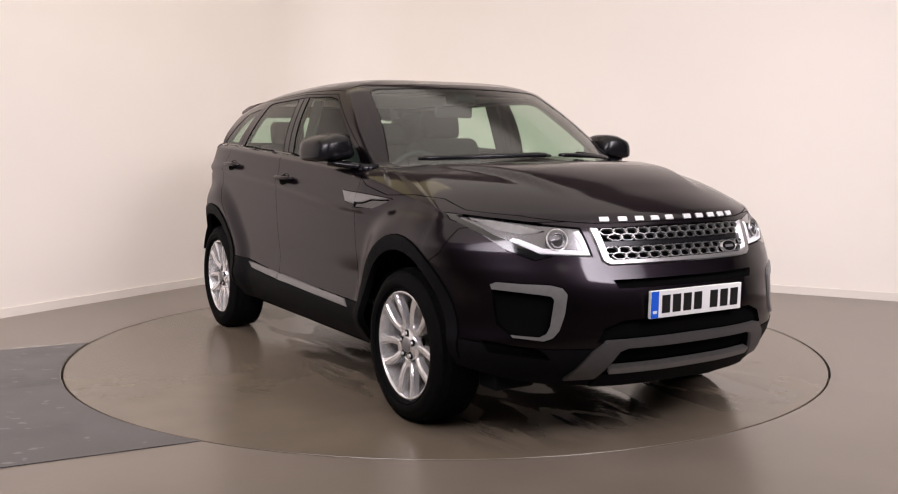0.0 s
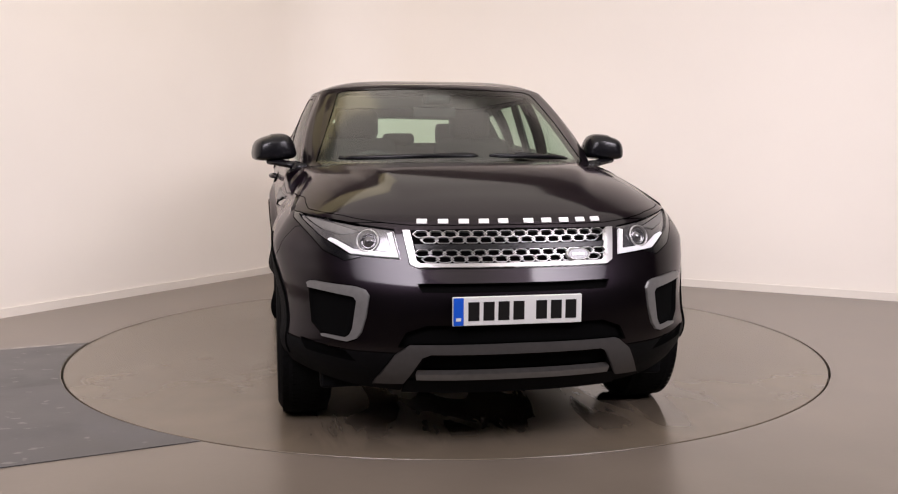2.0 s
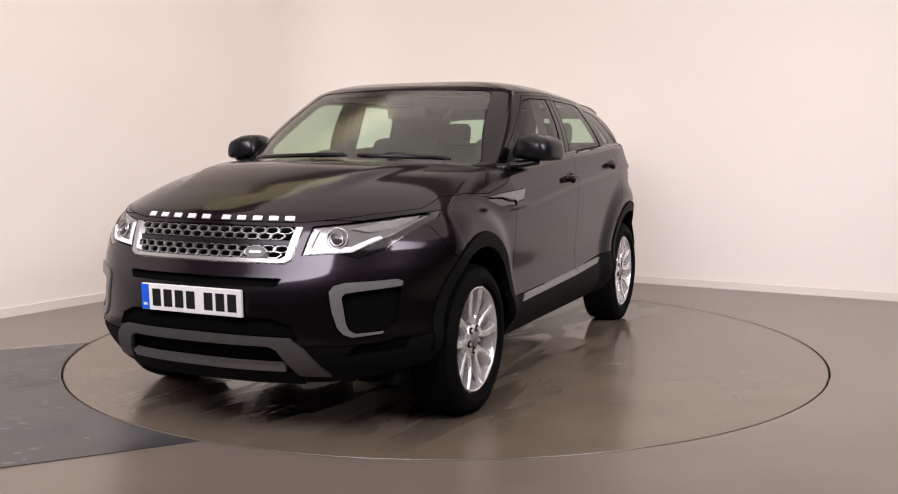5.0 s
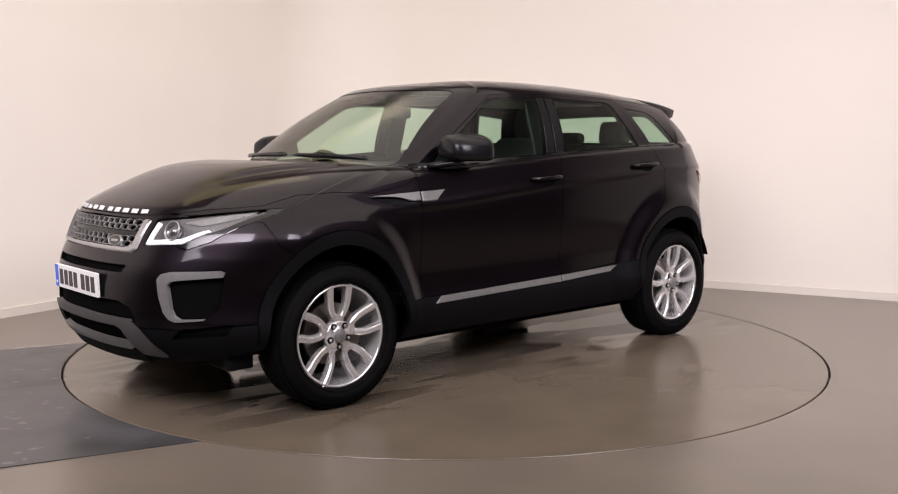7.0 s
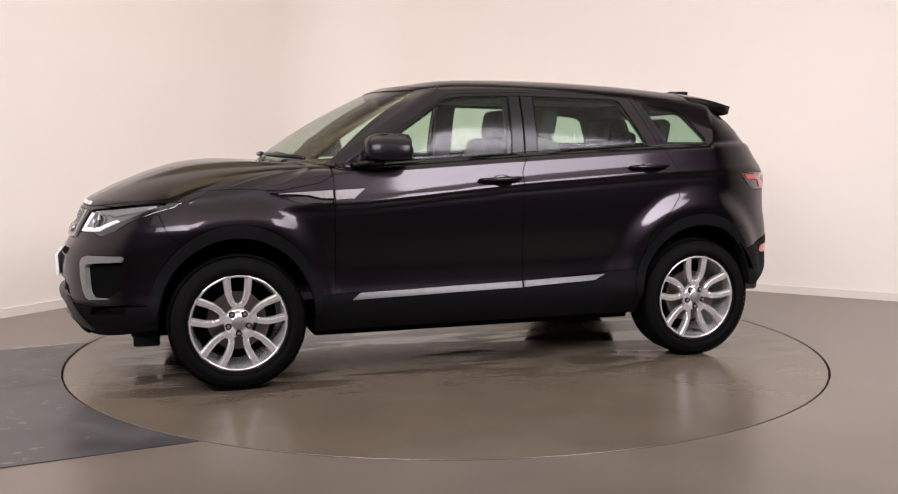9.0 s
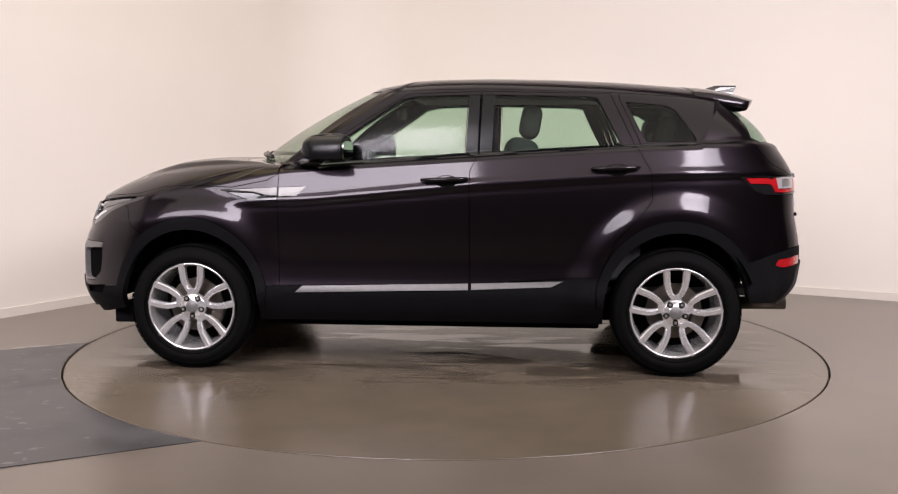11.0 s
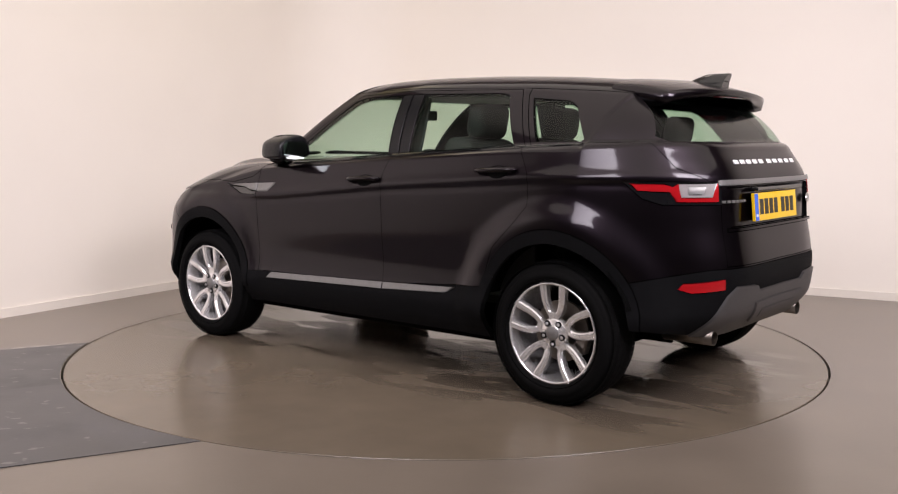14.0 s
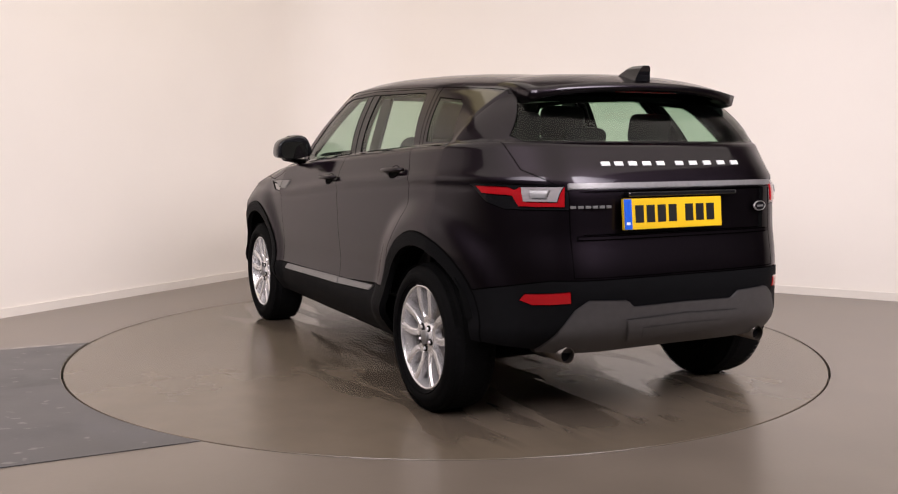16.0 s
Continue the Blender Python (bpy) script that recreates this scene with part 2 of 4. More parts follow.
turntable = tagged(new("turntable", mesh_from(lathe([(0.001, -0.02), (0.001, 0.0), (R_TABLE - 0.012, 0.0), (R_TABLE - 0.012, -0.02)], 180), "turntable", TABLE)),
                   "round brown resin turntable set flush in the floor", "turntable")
part("edge_ring", lathe([(R_TABLE - 0.012, -0.02), (R_TABLE - 0.012, 0.0005), (R_TABLE - 0.002, 0.0005), (R_TABLE, -0.002), (R_TABLE, -0.05)], 180), TABLE, turntable, "thin worn edge of the turntable")

# ---- the car: one smooth body surface, then cut into its panels ----
WX, WZ, WR = 1.33, 0.347, 0.348        # wheel centres and tyre radius
CAR = tagged(new("car"), "dark plum-grey five-door compact SUV parked on the turntable", "car")
curve = lambda t, xs, ys: float(np.interp(t, xs, ys))


def soft(xs, ys, step=0.01, sigma=0.04):
    """A smoothed line through a few given values."""
    g = np.arange(xs[0] - 0.3, xs[-1] + 0.3, step)
    v = np.interp(g, xs, ys)
    k = np.exp(-0.5 * (np.arange(-15, 16) * step / sigma) ** 2)
    v = np.convolve(np.pad(v, 15, mode="edge"), k / k.sum(), "valid")
    return lambda t: float(np.interp(t, g, v))


nose = soft([0.2, 0.27, 0.35, 0.45, 0.6, 0.68, 0.76, 0.9, 0.97], [2.08, 2.125, 2.18, 2.212, 2.213, 2.20, 2.155, 2.10, 2.05], sigma=0.025)
tail = soft([0.3, 0.38, 0.46, 0.62, 0.72, 0.86, 1.06, 1.14, 1.25], [-1.90, -1.99, -2.065, -2.095, -2.085, -2.055, -2.045, -2.01, -1.935], sigma=0.025)
side = soft([0.25, 0.33, 0.44, 0.49, 0.6, 0.76, 0.93, 1.0, 1.08, 1.16, 1.26], [0.84, 0.90, 0.925, 0.905, 0.895, 0.91, 0.917, 0.917, 0.915, 0.912, 0.91], sigma=0.025)
edge_z = soft([-2.0, -1.7, -1.1, -0.22, 0.83, 1.3, 1.6, 1.85, 2.1], [1.235, 1.235, 1.215, 1.165, 1.10, 1.005, 0.962, 0.948, 0.945], sigma=0.08)
base_z = soft([1.55, 1.8, 2.1], [0.27, 0.26, 0.255], sigma=0.05)
roof_y = soft([-1.6, -1.0, -0.3, 0.0, 0.22], [0.60, 0.65, 0.685, 0.682, 0.642], sigma=0.06)
roof_z = soft([-1.75, -1.5, -1.0, -0.3, 0.1, 0.3], [1.46, 1.50, 1.532, 1.553, 1.548, 1.533], sigma=0.06)
spine_z = soft([-1.75, -1.46, -1.06, -0.68, -0.3, 0.05, 0.25, 0.4], [1.535, 1.574, 1.606, 1.624, 1.63, 1.625, 1.607, 1.58], sigma=0.08)


crease = soft([-2.0, -1.2, -0.23, 0.67, 1.3, 1.6], [1.10, 1.09, 1.03, 0.945, 0.93, 0.92], sigma=0.1)


def flare(x, z):
    f = 0.0
    for cx, amp, squeeze in ((WX, 0.032, 1.28), (-WX, 0.042, 1.08)):
        r = math.hypot((x - cx) * squeeze, z - WZ)
        u = min(max((r - 0.53) / 0.14, 0), 1)
        f += amp * (1 - u * u * (3 - 2 * u)) * min(max((z - 0.25) / 0.15, 0.3), 1)
    return f


def width(x, z):
    w = side(z) + flare(x, z)
    d = z - crease(x)
    w += (0.007 * math.exp(-(d / 0.028) ** 2) - 0.006 * math.exp(-((d + 0.03) / 0.014) ** 2)) * min(max((1.15 - x) / 0.3, 0), 1) - 0.30 * max(d, 0) ** 1.05
    if x > 0.85:
        w -= 0.045 * min((x - 0.85) / 0.5, 1) * min(max((z - 0.82) / 0.13, 0), 1) ** 1.5
    if x < -1.2:
        w -= 0.055 * min((-1.2 - x) / 0.8, 1) ** 2 * (0.6 + z)
    return w


NF, NS, NR = 46, 96, 40
RT, RS, RG, RR = 58, 26, 14, 12


def station(i):
    """Kind and run of a station from the nose's middle, along the left side, to the tail's middle."""
    if i < NF:
        return "F", math.sin(math.pi / 2 * i / NF)
    if i <= NF + NS:
        return "S", 1.55 - 3.0 * (i - NF) / NS
    return "R", math.sin(math.pi / 2 * (1 - (i - NF - NS) / NR))


def tub(kind, p, z):
    if kind == "F":
        w = width(1.55, z)
        return Vector((1.55 + (nose(z) - 1.55) * max(1 - p ** 2.5, 0) ** (0.58 + 0.10 * min(max((z - 0.74) / 0.2, 0), 1)), w * p, z))
    if kind == "S":
        return Vector((p, width(p, z), z))
    x1 = tail(z)
    x = -1.45 + (x1 + 1.45) * max(1 - p ** 6, 0) ** 0.8
    return Vector((x, p * width(max(x, -1.9), z), z))


def foot_y(p):
    """Half width at the foot of the side glass."""
    return min(width(p, edge_z(p)) - 0.045, 0.82 - 0.02 * max(0, p) - 0.06 * max(0, p - 0.4))


def column(i):
    kind, p = station(i)
    if kind == "F":
        ztop = 0.945 + 0.008 * p ** 3
        zb = 0.256 + 0.10 * p ** 6
    elif kind == "S":
        ztop, zb = edge_z(p), 0.275 + 0.145 * max(0, (-1.0 - p) / 0.45)
    else:
        ztop, zb = 1.235, 0.355 + 0.065 * p ** 4
    pts = [tub(kind, p, zb + (ztop - zb) * k / RT) for k in range(RT + 1)]
    e = pts[-1]
    # foot of the glass
    if kind == "F" or (kind == "S" and p > 0.8):
        by = min(e.y * 0.8, 0.735)
        b = Vector((1.12 - 0.30 * (by / 0.74) ** 2.4, by, 1.15 - 0.012 * (by / 0.74) ** 2))
        if kind == "S":
            q = (p - 0.8) / 0.75
            b = Vector((0.80 + 0.04 * q, 0.757 - 0.022 * q, 1.135))
        tx = by / 0.735
        t = Vector((0.37 - 0.15 * tx ** 2.2, 0.634 * tx, 1.583 - 0.032 * tx ** 3))
        if kind == "S":
            t = Vector((0.20 + 0.02 * q, 0.645 - 0.012 * q, 1.551))
    elif kind == "S":
        b = Vector((p, foot_y(p), edge_z(p) + 0.022))
        x = 0.20 + (p - 0.8) / 2.25 * 1.78
        t = Vector((x, roof_y(x), roof_z(x)))
    else:
        b = Vector((-1.45 - 0.45 * max(1 - p ** 6, 0) ** 0.75, foot_y(-1.45) * p ** 1.06, 1.256))
        t = Vector((-1.58 - 0.08 * max(1 - p ** 4, 0), roof_y(-1.58) * p, 1.475 + 0.005 * (1 - p * p)))
    run = e - b
    flat = math.hypot(run.x, run.y)
    hump = 2.8 - 1.2 * p ** 4 if kind == "F" else 1.5
    for k in range(1, RS + 1):
        u = k / RS
        q = e.lerp(b, u)
        q.z = e.z + (b.z - e.z) * (1 - (1 - u) ** (hump if flat > 0.3 else 2.0))
        if kind == "F" and u > 0.12:
            line = 0.40 + 0.22 * (1.85 - q.x) / 0.75
            q.z += 0.021 * min(max((1.85 - q.x) / 0.3, 0), 1) * min(max((1 - u) / 0.28, 0), 1) / (1 + math.exp((q.y - line) / 0.009))
        pts.append(q)
    bulge = 0.05 if kind == "F" else 0.028
    turn = p ** 5 if kind != "S" else 1.0
    out = Vector((1 - turn, turn, 0.6 - 0.35 * turn)).normalized() if kind == "F" else Vector((0, 1, 0.25)).normalized() if kind == "S" else Vector((turn - 1, turn, 0.5 - 0.25 * turn)).normalized()
    bulge = 0.034 - 0.006 * turn if kind == "F" else bulge
    for k in range(1, RG + 1):
        u = k / RG
        pts.append(b.lerp(t, u) + out * bulge * 4 * u * (1 - u) )
    s = Vector((min(max(t.x, -1.35), -0.05), 0, 0))
    for k in range(1, RR + 1):
        u = k / RR
        q = t.lerp(s, u)
        zc = spine_z(q.x)
        q.z = t.z + (max(zc, t.z) - t.z) * (1 - (1 - u) ** 5)
        pts.append(q)
    return pts


def body_mesh():
    bm = bmesh.new()
    seg = bm.faces.layers.int.new("seg")
    bm.faces.layers.int.new("part")
    cols = [[bm.verts.new(p) for p in column(i)] for i in range(NF + NS + NR + 1)]
    for a, b in zip(cols, cols[1:]):
        for k in range(len(a) - 1):
            try:
                f = bm.faces.new((a[k], b[k], b[k + 1], a[k + 1]))
            except ValueError:
                continue
            f[seg] = 0 if k < RT else 1 if k < RT + RS else 2 if k < RT + RS + RG else 3
            f.smooth = True
    for v in cols[0] + cols[-1]:
        v.co.y = 0.0
    bmesh.ops.remove_doubles(bm, verts=bm.verts[:], dist=0.0008)
    bmesh.ops.recalc_face_normals(bm, faces=bm.faces[:])
    bm.faces.ensure_lookup_table()
    if sum(f.normal.dot(f.calc_center_median() - Vector((0, 0, 0.8))) for f in bm.faces) < 0:
        bmesh.ops.reverse_faces(bm, faces=bm.faces[:])
    bm.normal_update()
    smooth_n = bm.verts.layers.float_vector.new("smooth_n")
    for v in bm.verts:
        v[smooth_n] = v.normal
    return bm


AXES = {"side": (0, 2), "front": (1, 2), "rear": (1, 2), "top": (0, 1)}
BODY = body_mesh()
SMOOTH = BODY.verts.layers.float_vector["smooth_n"]
SEG, PART = BODY.faces.layers.int["seg"], BODY.faces.layers.int["part"]
PANELS = {}


def inside(poly, x, y):
    hit = False
    for (x0, y0), (x1, y1) in zip(poly, poly[1:] + poly[:1]):
        if (y0 > y) != (y1 > y) and x < (x1 - x0) * (y - y0) / (y1 - y0) + x0:
            hit = not hit
    return hit


def cut(view, poly, segs):
    """Splits the body along a drawn outline; returns the faces within it."""
    a, b = AXES[view]

    def fits(f):
        if f[SEG] not in segs:
            return False
        x = f.calc_center_median().x
        return x > (0.2 if f[SEG] == 2 else 1.2) if view == "front" else x < -1.2 if view == "rear" else True

    lo = (min(p[0] for p in poly), min(p[1] for p in poly))
    hi = (max(p[0] for p in poly), max(p[1] for p in poly))

    def near(f, p, q):
        us = [v.co[a] for v in f.verts]
        vs = [v.co[b] for v in f.verts]
        if max(us) < min(p[0], q[0]) or min(us) > max(p[0], q[0]) or max(vs) < min(p[1], q[1]) or min(vs) > max(p[1], q[1]):
            return False
        n = (q[1] - p[1], p[0] - q[0])
        ds = [(u - p[0]) * n[0] + (v - p[1]) * n[1] for u, v in zip(us, vs)]
        return min(ds) < -1e-7 and max(ds) > 1e-7

    def in_box(f):
        us = [v.co[a] for v in f.verts]
        vs = [v.co[b] for v in f.verts]
        return not (max(us) < lo[0] or min(us) > hi[0] or max(vs) < lo[1] or min(vs) > hi[1])

    for p, q in zip(poly, poly[1:] + poly[:1]):
        faces = [f for f in BODY.faces if fits(f) and in_box(f) and near(f, p, q)]
        if not faces:
            continue
        no, co = Vector(), Vector()
        co[a], co[b] = p
        no[a], no[b] = q[1] - p[1], p[0] - q[0]
        es = list({e for f in faces for e in f.edges})
        vs = list({v for f in faces for v in f.verts})
        bmesh.ops.bisect_plane(BODY, geom=vs + es + faces, dist=1e-5, plane_co=co, plane_no=no)
    got = []
    for f in BODY.faces:
        if fits(f) and in_box(f):
            c = f.calc_center_median()
            if inside(poly, c[a], c[b]):
                got.append(f)
    return got


def panel(name, view, poly, segs, mat, label="", both=True, lift=0.0, gap=0.0022, lip=0.03, only=None):
    """Claims a piece of the body for a part. both: one on each side; else one across the middle."""
    key = len(PANELS) + 1
    PANELS[key] = (name, mat, label, both, lift, gap, lip)
    for f in cut(view, poly, segs):
        if only is None or only(f.calc_center_median(), f[PART]):
            f[PART] = key
    return key


def ring(cx, cz, r, a0, a1, n=18, wide=1.0):
    return [(cx + wide * r * math.cos(radians(a0 + (a1 - a0) * k / n)), cz + r * math.sin(radians(a0 + (a1 - a0) * k / n))) for k in range(n + 1)]


ALL = (0, 1, 2, 3)
# large painted panels
panel("rear_quarter", "side", [(-3, 0), (-0.9, 0), (-0.9, 2), (-3, 2)], (0, 1), PAINT)
panel("front_wing", "side", [(0.83, 0), (3, 0), (3, 2), (0.83, 2)], (0, 1), PAINT)
panel("roof", "side", [(-3, 1.2), (3, 1.2), (3, 2), (-3, 2)], (3,), PAINT, "dark metallic roof", both=False)
panel("cabin_frame", "side", [(-3, 1.0), (3, 1.0), (3, 2), (-3, 2)], (2,), PAINT)
FD = [(0.83, 0.47), (0.83, 1.12), (0.74, 1.145), (0.14, 1.525), (-0.275, 1.54), (-0.265, 1.2), (-0.22, 1.1), (-0.22, 0.49)]
RD = [(-0.22, 0.49), (-0.22, 1.1), (-0.265, 1.2), (-0.275, 1.54), (-0.98, 1.525), (-1.10, 1.25), (-1.185, 1.1), (-1.19, 0.95), (-1.13, 0.87), (-1.0, 0.74), (-0.93, 0.56), (-0.92, 0.54)]
front_door = panel("front_door", "side", FD, (0, 1, 2), PAINT, "dark plum front door")
rear_door = panel("rear_door", "side", RD, (0, 1, 2), PAINT, "dark plum rear door")
panel("front_bumper", "side", [(1.5, 0.2), (3, 0.2), (3, 0.97), (1.9, 0.93), (1.70, 0.90), (1.66, 0.80), (1.5, 0.7)], (0, 1), PAINT, "dark painted front bumper", both=False)
HOOD = [(2.4, 0.925), (2.03, 0.925), (1.86, 0.955), (1.66, 0.972), (1.5, 1.012), (1.31, 1.022), (1.1, 1.012), (0.9, 1.05), (0.835, 1.085), (0.835, 1.3), (2.4, 1.3)]
panel("bonnet", "side", HOOD, (0, 1), PAINT, "dark plum clamshell bonnet", both=False)
panel("tailgate", "rear", [(-0.1, 0.69), (0.555, 0.69), (0.56, 1.05), (0.70, 1.14), (0.735, 1.30), (-0.1, 1.30)], (0, 1), PAINT, "dark plum tailgate", both=False)
# lower plastic
panel("sill", "side", [(-1.0, 0.2), (0.95, 0.2), (0.95, 0.465), (0.82, 0.475), (-0.22, 0.492), (-1.0, 0.545)], (0,), CLAD, "black plastic sill", lift=0.002)
panel("front_apron", "side", [(1.6, 0.2), (3, 0.2), (3, 0.42), (2.05, 0.43), (1.8, 0.452), (1.6, 0.47)], (0,), CLAD, "black plastic lower front apron", both=False, lift=0.002)
panel("rear_bumper", "side", [(-1.6, 0.2), (-3, 0.2), (-3, 0.69), (-2.0, 0.68), (-1.71, 0.62), (-1.6, 0.60)], (0,), CLAD, "black plastic rear bumper", both=False, lift=0.003)
for cx, lo, leg in ((WX, 0.2, 0.37), (-WX, 0.2, 0.37)):
    panel("arch_trim", "side", [(cx + 0.425, leg), (cx + 0.432, 0.45)] + ring(cx, 0.37, 0.48, 12, 168, 20, 0.92) + [(cx - 0.432, 0.45), (cx - 0.425, leg)], (0,), CLAD, "black plastic wheel arch trim", lift=0.008)
    panel("hole", "side", [(cx + 0.385, lo)] + ring(cx, 0.37, 0.41, 0, 180, 28, 0.945) + [(cx - 0.385, lo)], (0,), DARK)
# glass
panel("windscreen", "front", [(-0.1, 1.13), (0.66, 1.13), (0.715, 1.16), (0.565, 1.535), (0.52, 1.55), (-0.1, 1.562)], (2,), SCREEN, "clear tinted windscreen", both=False, lift=-0.003)
panel("front_window", "side", [(0.655, 1.143), (0.60, 1.20), (0.17, 1.495), (0.08, 1.512), (-0.20, 1.518), (-0.185, 1.192)], (2,), GLASS, "tinted front door glass", lift=-0.004)
panel("rear_window", "side", [(-0.345, 1.202), (-0.36, 1.518), (-0.86, 1.508), (-0.91, 1.498), (-1.035, 1.238)], (2,), GLASS, "tinted rear door glass", lift=-0.004)
panel("quarter_window", "side", [(-1.135, 1.2), (-1.135, 1.25), (-1.03, 1.495), (-1.03, 1.7), (-2.3, 1.7), (-2.3, 1.2)], (2,), PAINT, "dark rear pillar round the quarter light", lift=-0.001)
panel("quarter_glass", "side", [(-1.165, 1.262), (-1.065, 1.478), (-1.28, 1.458), (-1.33, 1.43), (-1.43, 1.275), (-1.42, 1.262)], (2,), REAR_GLASS, "dark tinted quarter light", lift=-0.004)
panel("rear_screen", "rear", [(-0.1, 1.262), (0.655, 1.262), (0.69, 1.285), (0.575, 1.464), (-0.1, 1.475)], (2,), REAR_GLASS, "tinted rear screen", both=False, lift=-0.003)

M = -0.1    # half outlines of parts that cross the middle begin here
# nose
panel("grille_recess", "front", [(M, 0.762), (0.385, 0.762), (0.412, 0.775), (0.437, 0.905), (M, 0.914)], (0, 1), DARK, "black grille opening", both=False, lift=-0.022)
panel("grille_frame", "front", [(M, 0.760), (0.39, 0.760), (0.417, 0.775), (0.438, 0.904), (0.406, 0.904), (0.388, 0.790), (0.373, 0.779), (M, 0.779)], (0, 1), CHROME, "bright silver grille surround", both=False, lift=0.012)
panel("grille_bar", "front", [(M, 0.832), (0.393, 0.832), (0.398, 0.856), (M, 0.856)], (0, 1), SATIN_BLACK, "black centre bar of the grille", both=False, lift=-0.004)
panel("lamp_surround", "front", [(0.60, 0.80), (0.665, 0.782), (0.745, 0.818), (0.79, 0.868), (0.855, 0.935), (0.85, 0.960), (0.60, 0.925)], (0, 1), GLOSS_BLACK, "black surround of the headlight")
panel("headlight", "front", [(0.452, 0.795), (0.64, 0.806), (0.70, 0.840), (0.765, 0.882), (0.825, 0.938), (0.832, 0.953), (0.80, 0.953), (0.62, 0.925), (0.47, 0.908)], (0, 1), LAMP_IN, "clear headlight with a dark housing", lift=-0.010)
panel("daytime_light", "front", [(0.457, 0.799), (0.645, 0.810), (0.70, 0.845), (0.73, 0.862), (0.715, 0.872), (0.69, 0.864), (0.628, 0.832), (0.484, 0.822), (0.50, 0.895), (0.478, 0.90)], (0, 1), DRL, "white daytime light strip", lift=-0.001)
panel("lamp_reflector", "front", [(0.60, 0.90), (0.72, 0.932), (0.818, 0.948), (0.755, 0.908), (0.68, 0.885)], (0, 1), GREY_TRIM, "silver headlight reflector", lift=-0.004)
panel("bumper_slot", "front", [(M, 0.672), (0.375, 0.672), (0.392, 0.703), (M, 0.703)], (0,), DARK, "black slot above the plate", both=False, lift=-0.024)
panel("lower_intake", "front", [(M, 0.455), (0.47, 0.455), (0.44, 0.51), (0.36, 0.54), (M, 0.545)], (0,), DARK, "black lower air intake", both=False, lift=-0.02)
panel("fog_surround", "front", [(0.795, 0.696), (0.63, 0.688), (0.592, 0.677), (0.576, 0.652), (0.588, 0.57), (0.607, 0.505), (0.63, 0.475), (0.66, 0.462), (0.755, 0.472), (0.76, 0.484), (0.675, 0.478), (0.652, 0.493), (0.640, 0.52), (0.624, 0.628), (0.634, 0.642), (0.665, 0.647), (0.805, 0.664), (0.81, 0.685)], (0,), GREY_TRIM, "satin grey fog lamp surround", lift=0.008)
panel("fog_recess", "front", [(0.624, 0.628), (0.634, 0.642), (0.665, 0.647), (0.805, 0.664), (0.795, 0.525), (0.76, 0.484), (0.675, 0.478), (0.652, 0.493), (0.640, 0.52)], (0,), DARK, "black fog lamp recess", lift=-0.018)
panel("apron_slot", "front", [(0.63, 0.385), (0.67, 0.425), (0.84, 0.455), (0.82, 0.41)], (0,), DARK, "black slot in the apron", lift=-0.015)
panel("skid_opening", "front", [(M, 0.34), (0.40, 0.34), (0.36, 0.43), (M, 0.43)], (0,), DARK, "black opening in the skid plate", both=False, lift=-0.02)
panel("skid_plate", "front", [(M, 0.428), (0.345, 0.428), (0.375, 0.415), (0.44, 0.30), (0.56, 0.295), (0.485, 0.42), (0.43, 0.462), (M, 0.466)], (0,), SKID, "dark grey front skid plate", both=False, lift=0.014)
panel("skid_bar", "front", [(M, 0.322), (0.395, 0.322), (0.40, 0.35), (M, 0.352)], (0,), GREY_TRIM, "grey bar across the skid plate", both=False, lift=0.016)
panel("skid_lip", "front", [(M, 0.25), (0.45, 0.25), (0.43, 0.320), (M, 0.320)], (0,), CLAD, "black lower lip", both=False, lift=0.010)
scut = [(1.13 - 0.30 * (y / 0.74) ** 2.4, y) for y in (0.0, 0.2, 0.4, 0.55, 0.66, 0.74)]
panel("scuttle", "top", [(1.22, M)] + [(x + 0.075, y) for x, y in scut] + [(x - 0.06, y) for x, y in scut[::-1]] + [(1.05, M)], (1,), GLOSS_BLACK, "black scuttle below the windscreen", both=False)
# sides
panel("wing_vent", "side", [(1.16, 0.996), (0.836, 1.014), (0.836, 0.968), (0.90, 0.970), (0.97, 0.987)], (0, 1), GREY_TRIM, "satin silver wing vent trim", lift=0.006, only=lambda c, k: c.y > 0.5)
panel("vent_slot", "side", [(1.13, 0.988), (0.97, 0.984), (0.90, 0.966), (0.838, 0.964), (0.838, 0.944), (1.0, 0.946)], (0, 1), GLOSS_BLACK, "black vent slot", lift=-0.006, only=lambda c, k: c.y > 0.5)
panel("door_vent", "side", [(0.824, 1.013), (0.665, 1.02), (0.73, 0.966), (0.824, 0.962)], (0, 1), GREY_TRIM, "satin silver vent trim on the door", lift=0.006)
panel("sill_strip", "side", [(0.745, 0.436), (0.70, 0.474), (-0.215, 0.497), (-0.215, 0.458)], (0,), GREY_TRIM, "satin silver strip along the sill", lift=0.008)
panel("sill_strip", "side", [(-0.229, 0.459), (-0.229, 0.497), (-0.735, 0.514), (-0.66, 0.478)], (0,), GREY_TRIM, "satin silver strip along the sill", lift=0.008)
panel("waist_trim", "side", [(0.80, 1.118), (-0.22, 1.183), (-1.10, 1.231), (-1.43, 1.243), (-1.43, 1.254), (-1.1, 1.243), (-0.22, 1.196), (0.80, 1.132)], (1, 2), GLOSS_BLACK, "black waistline trim", lift=0.004)
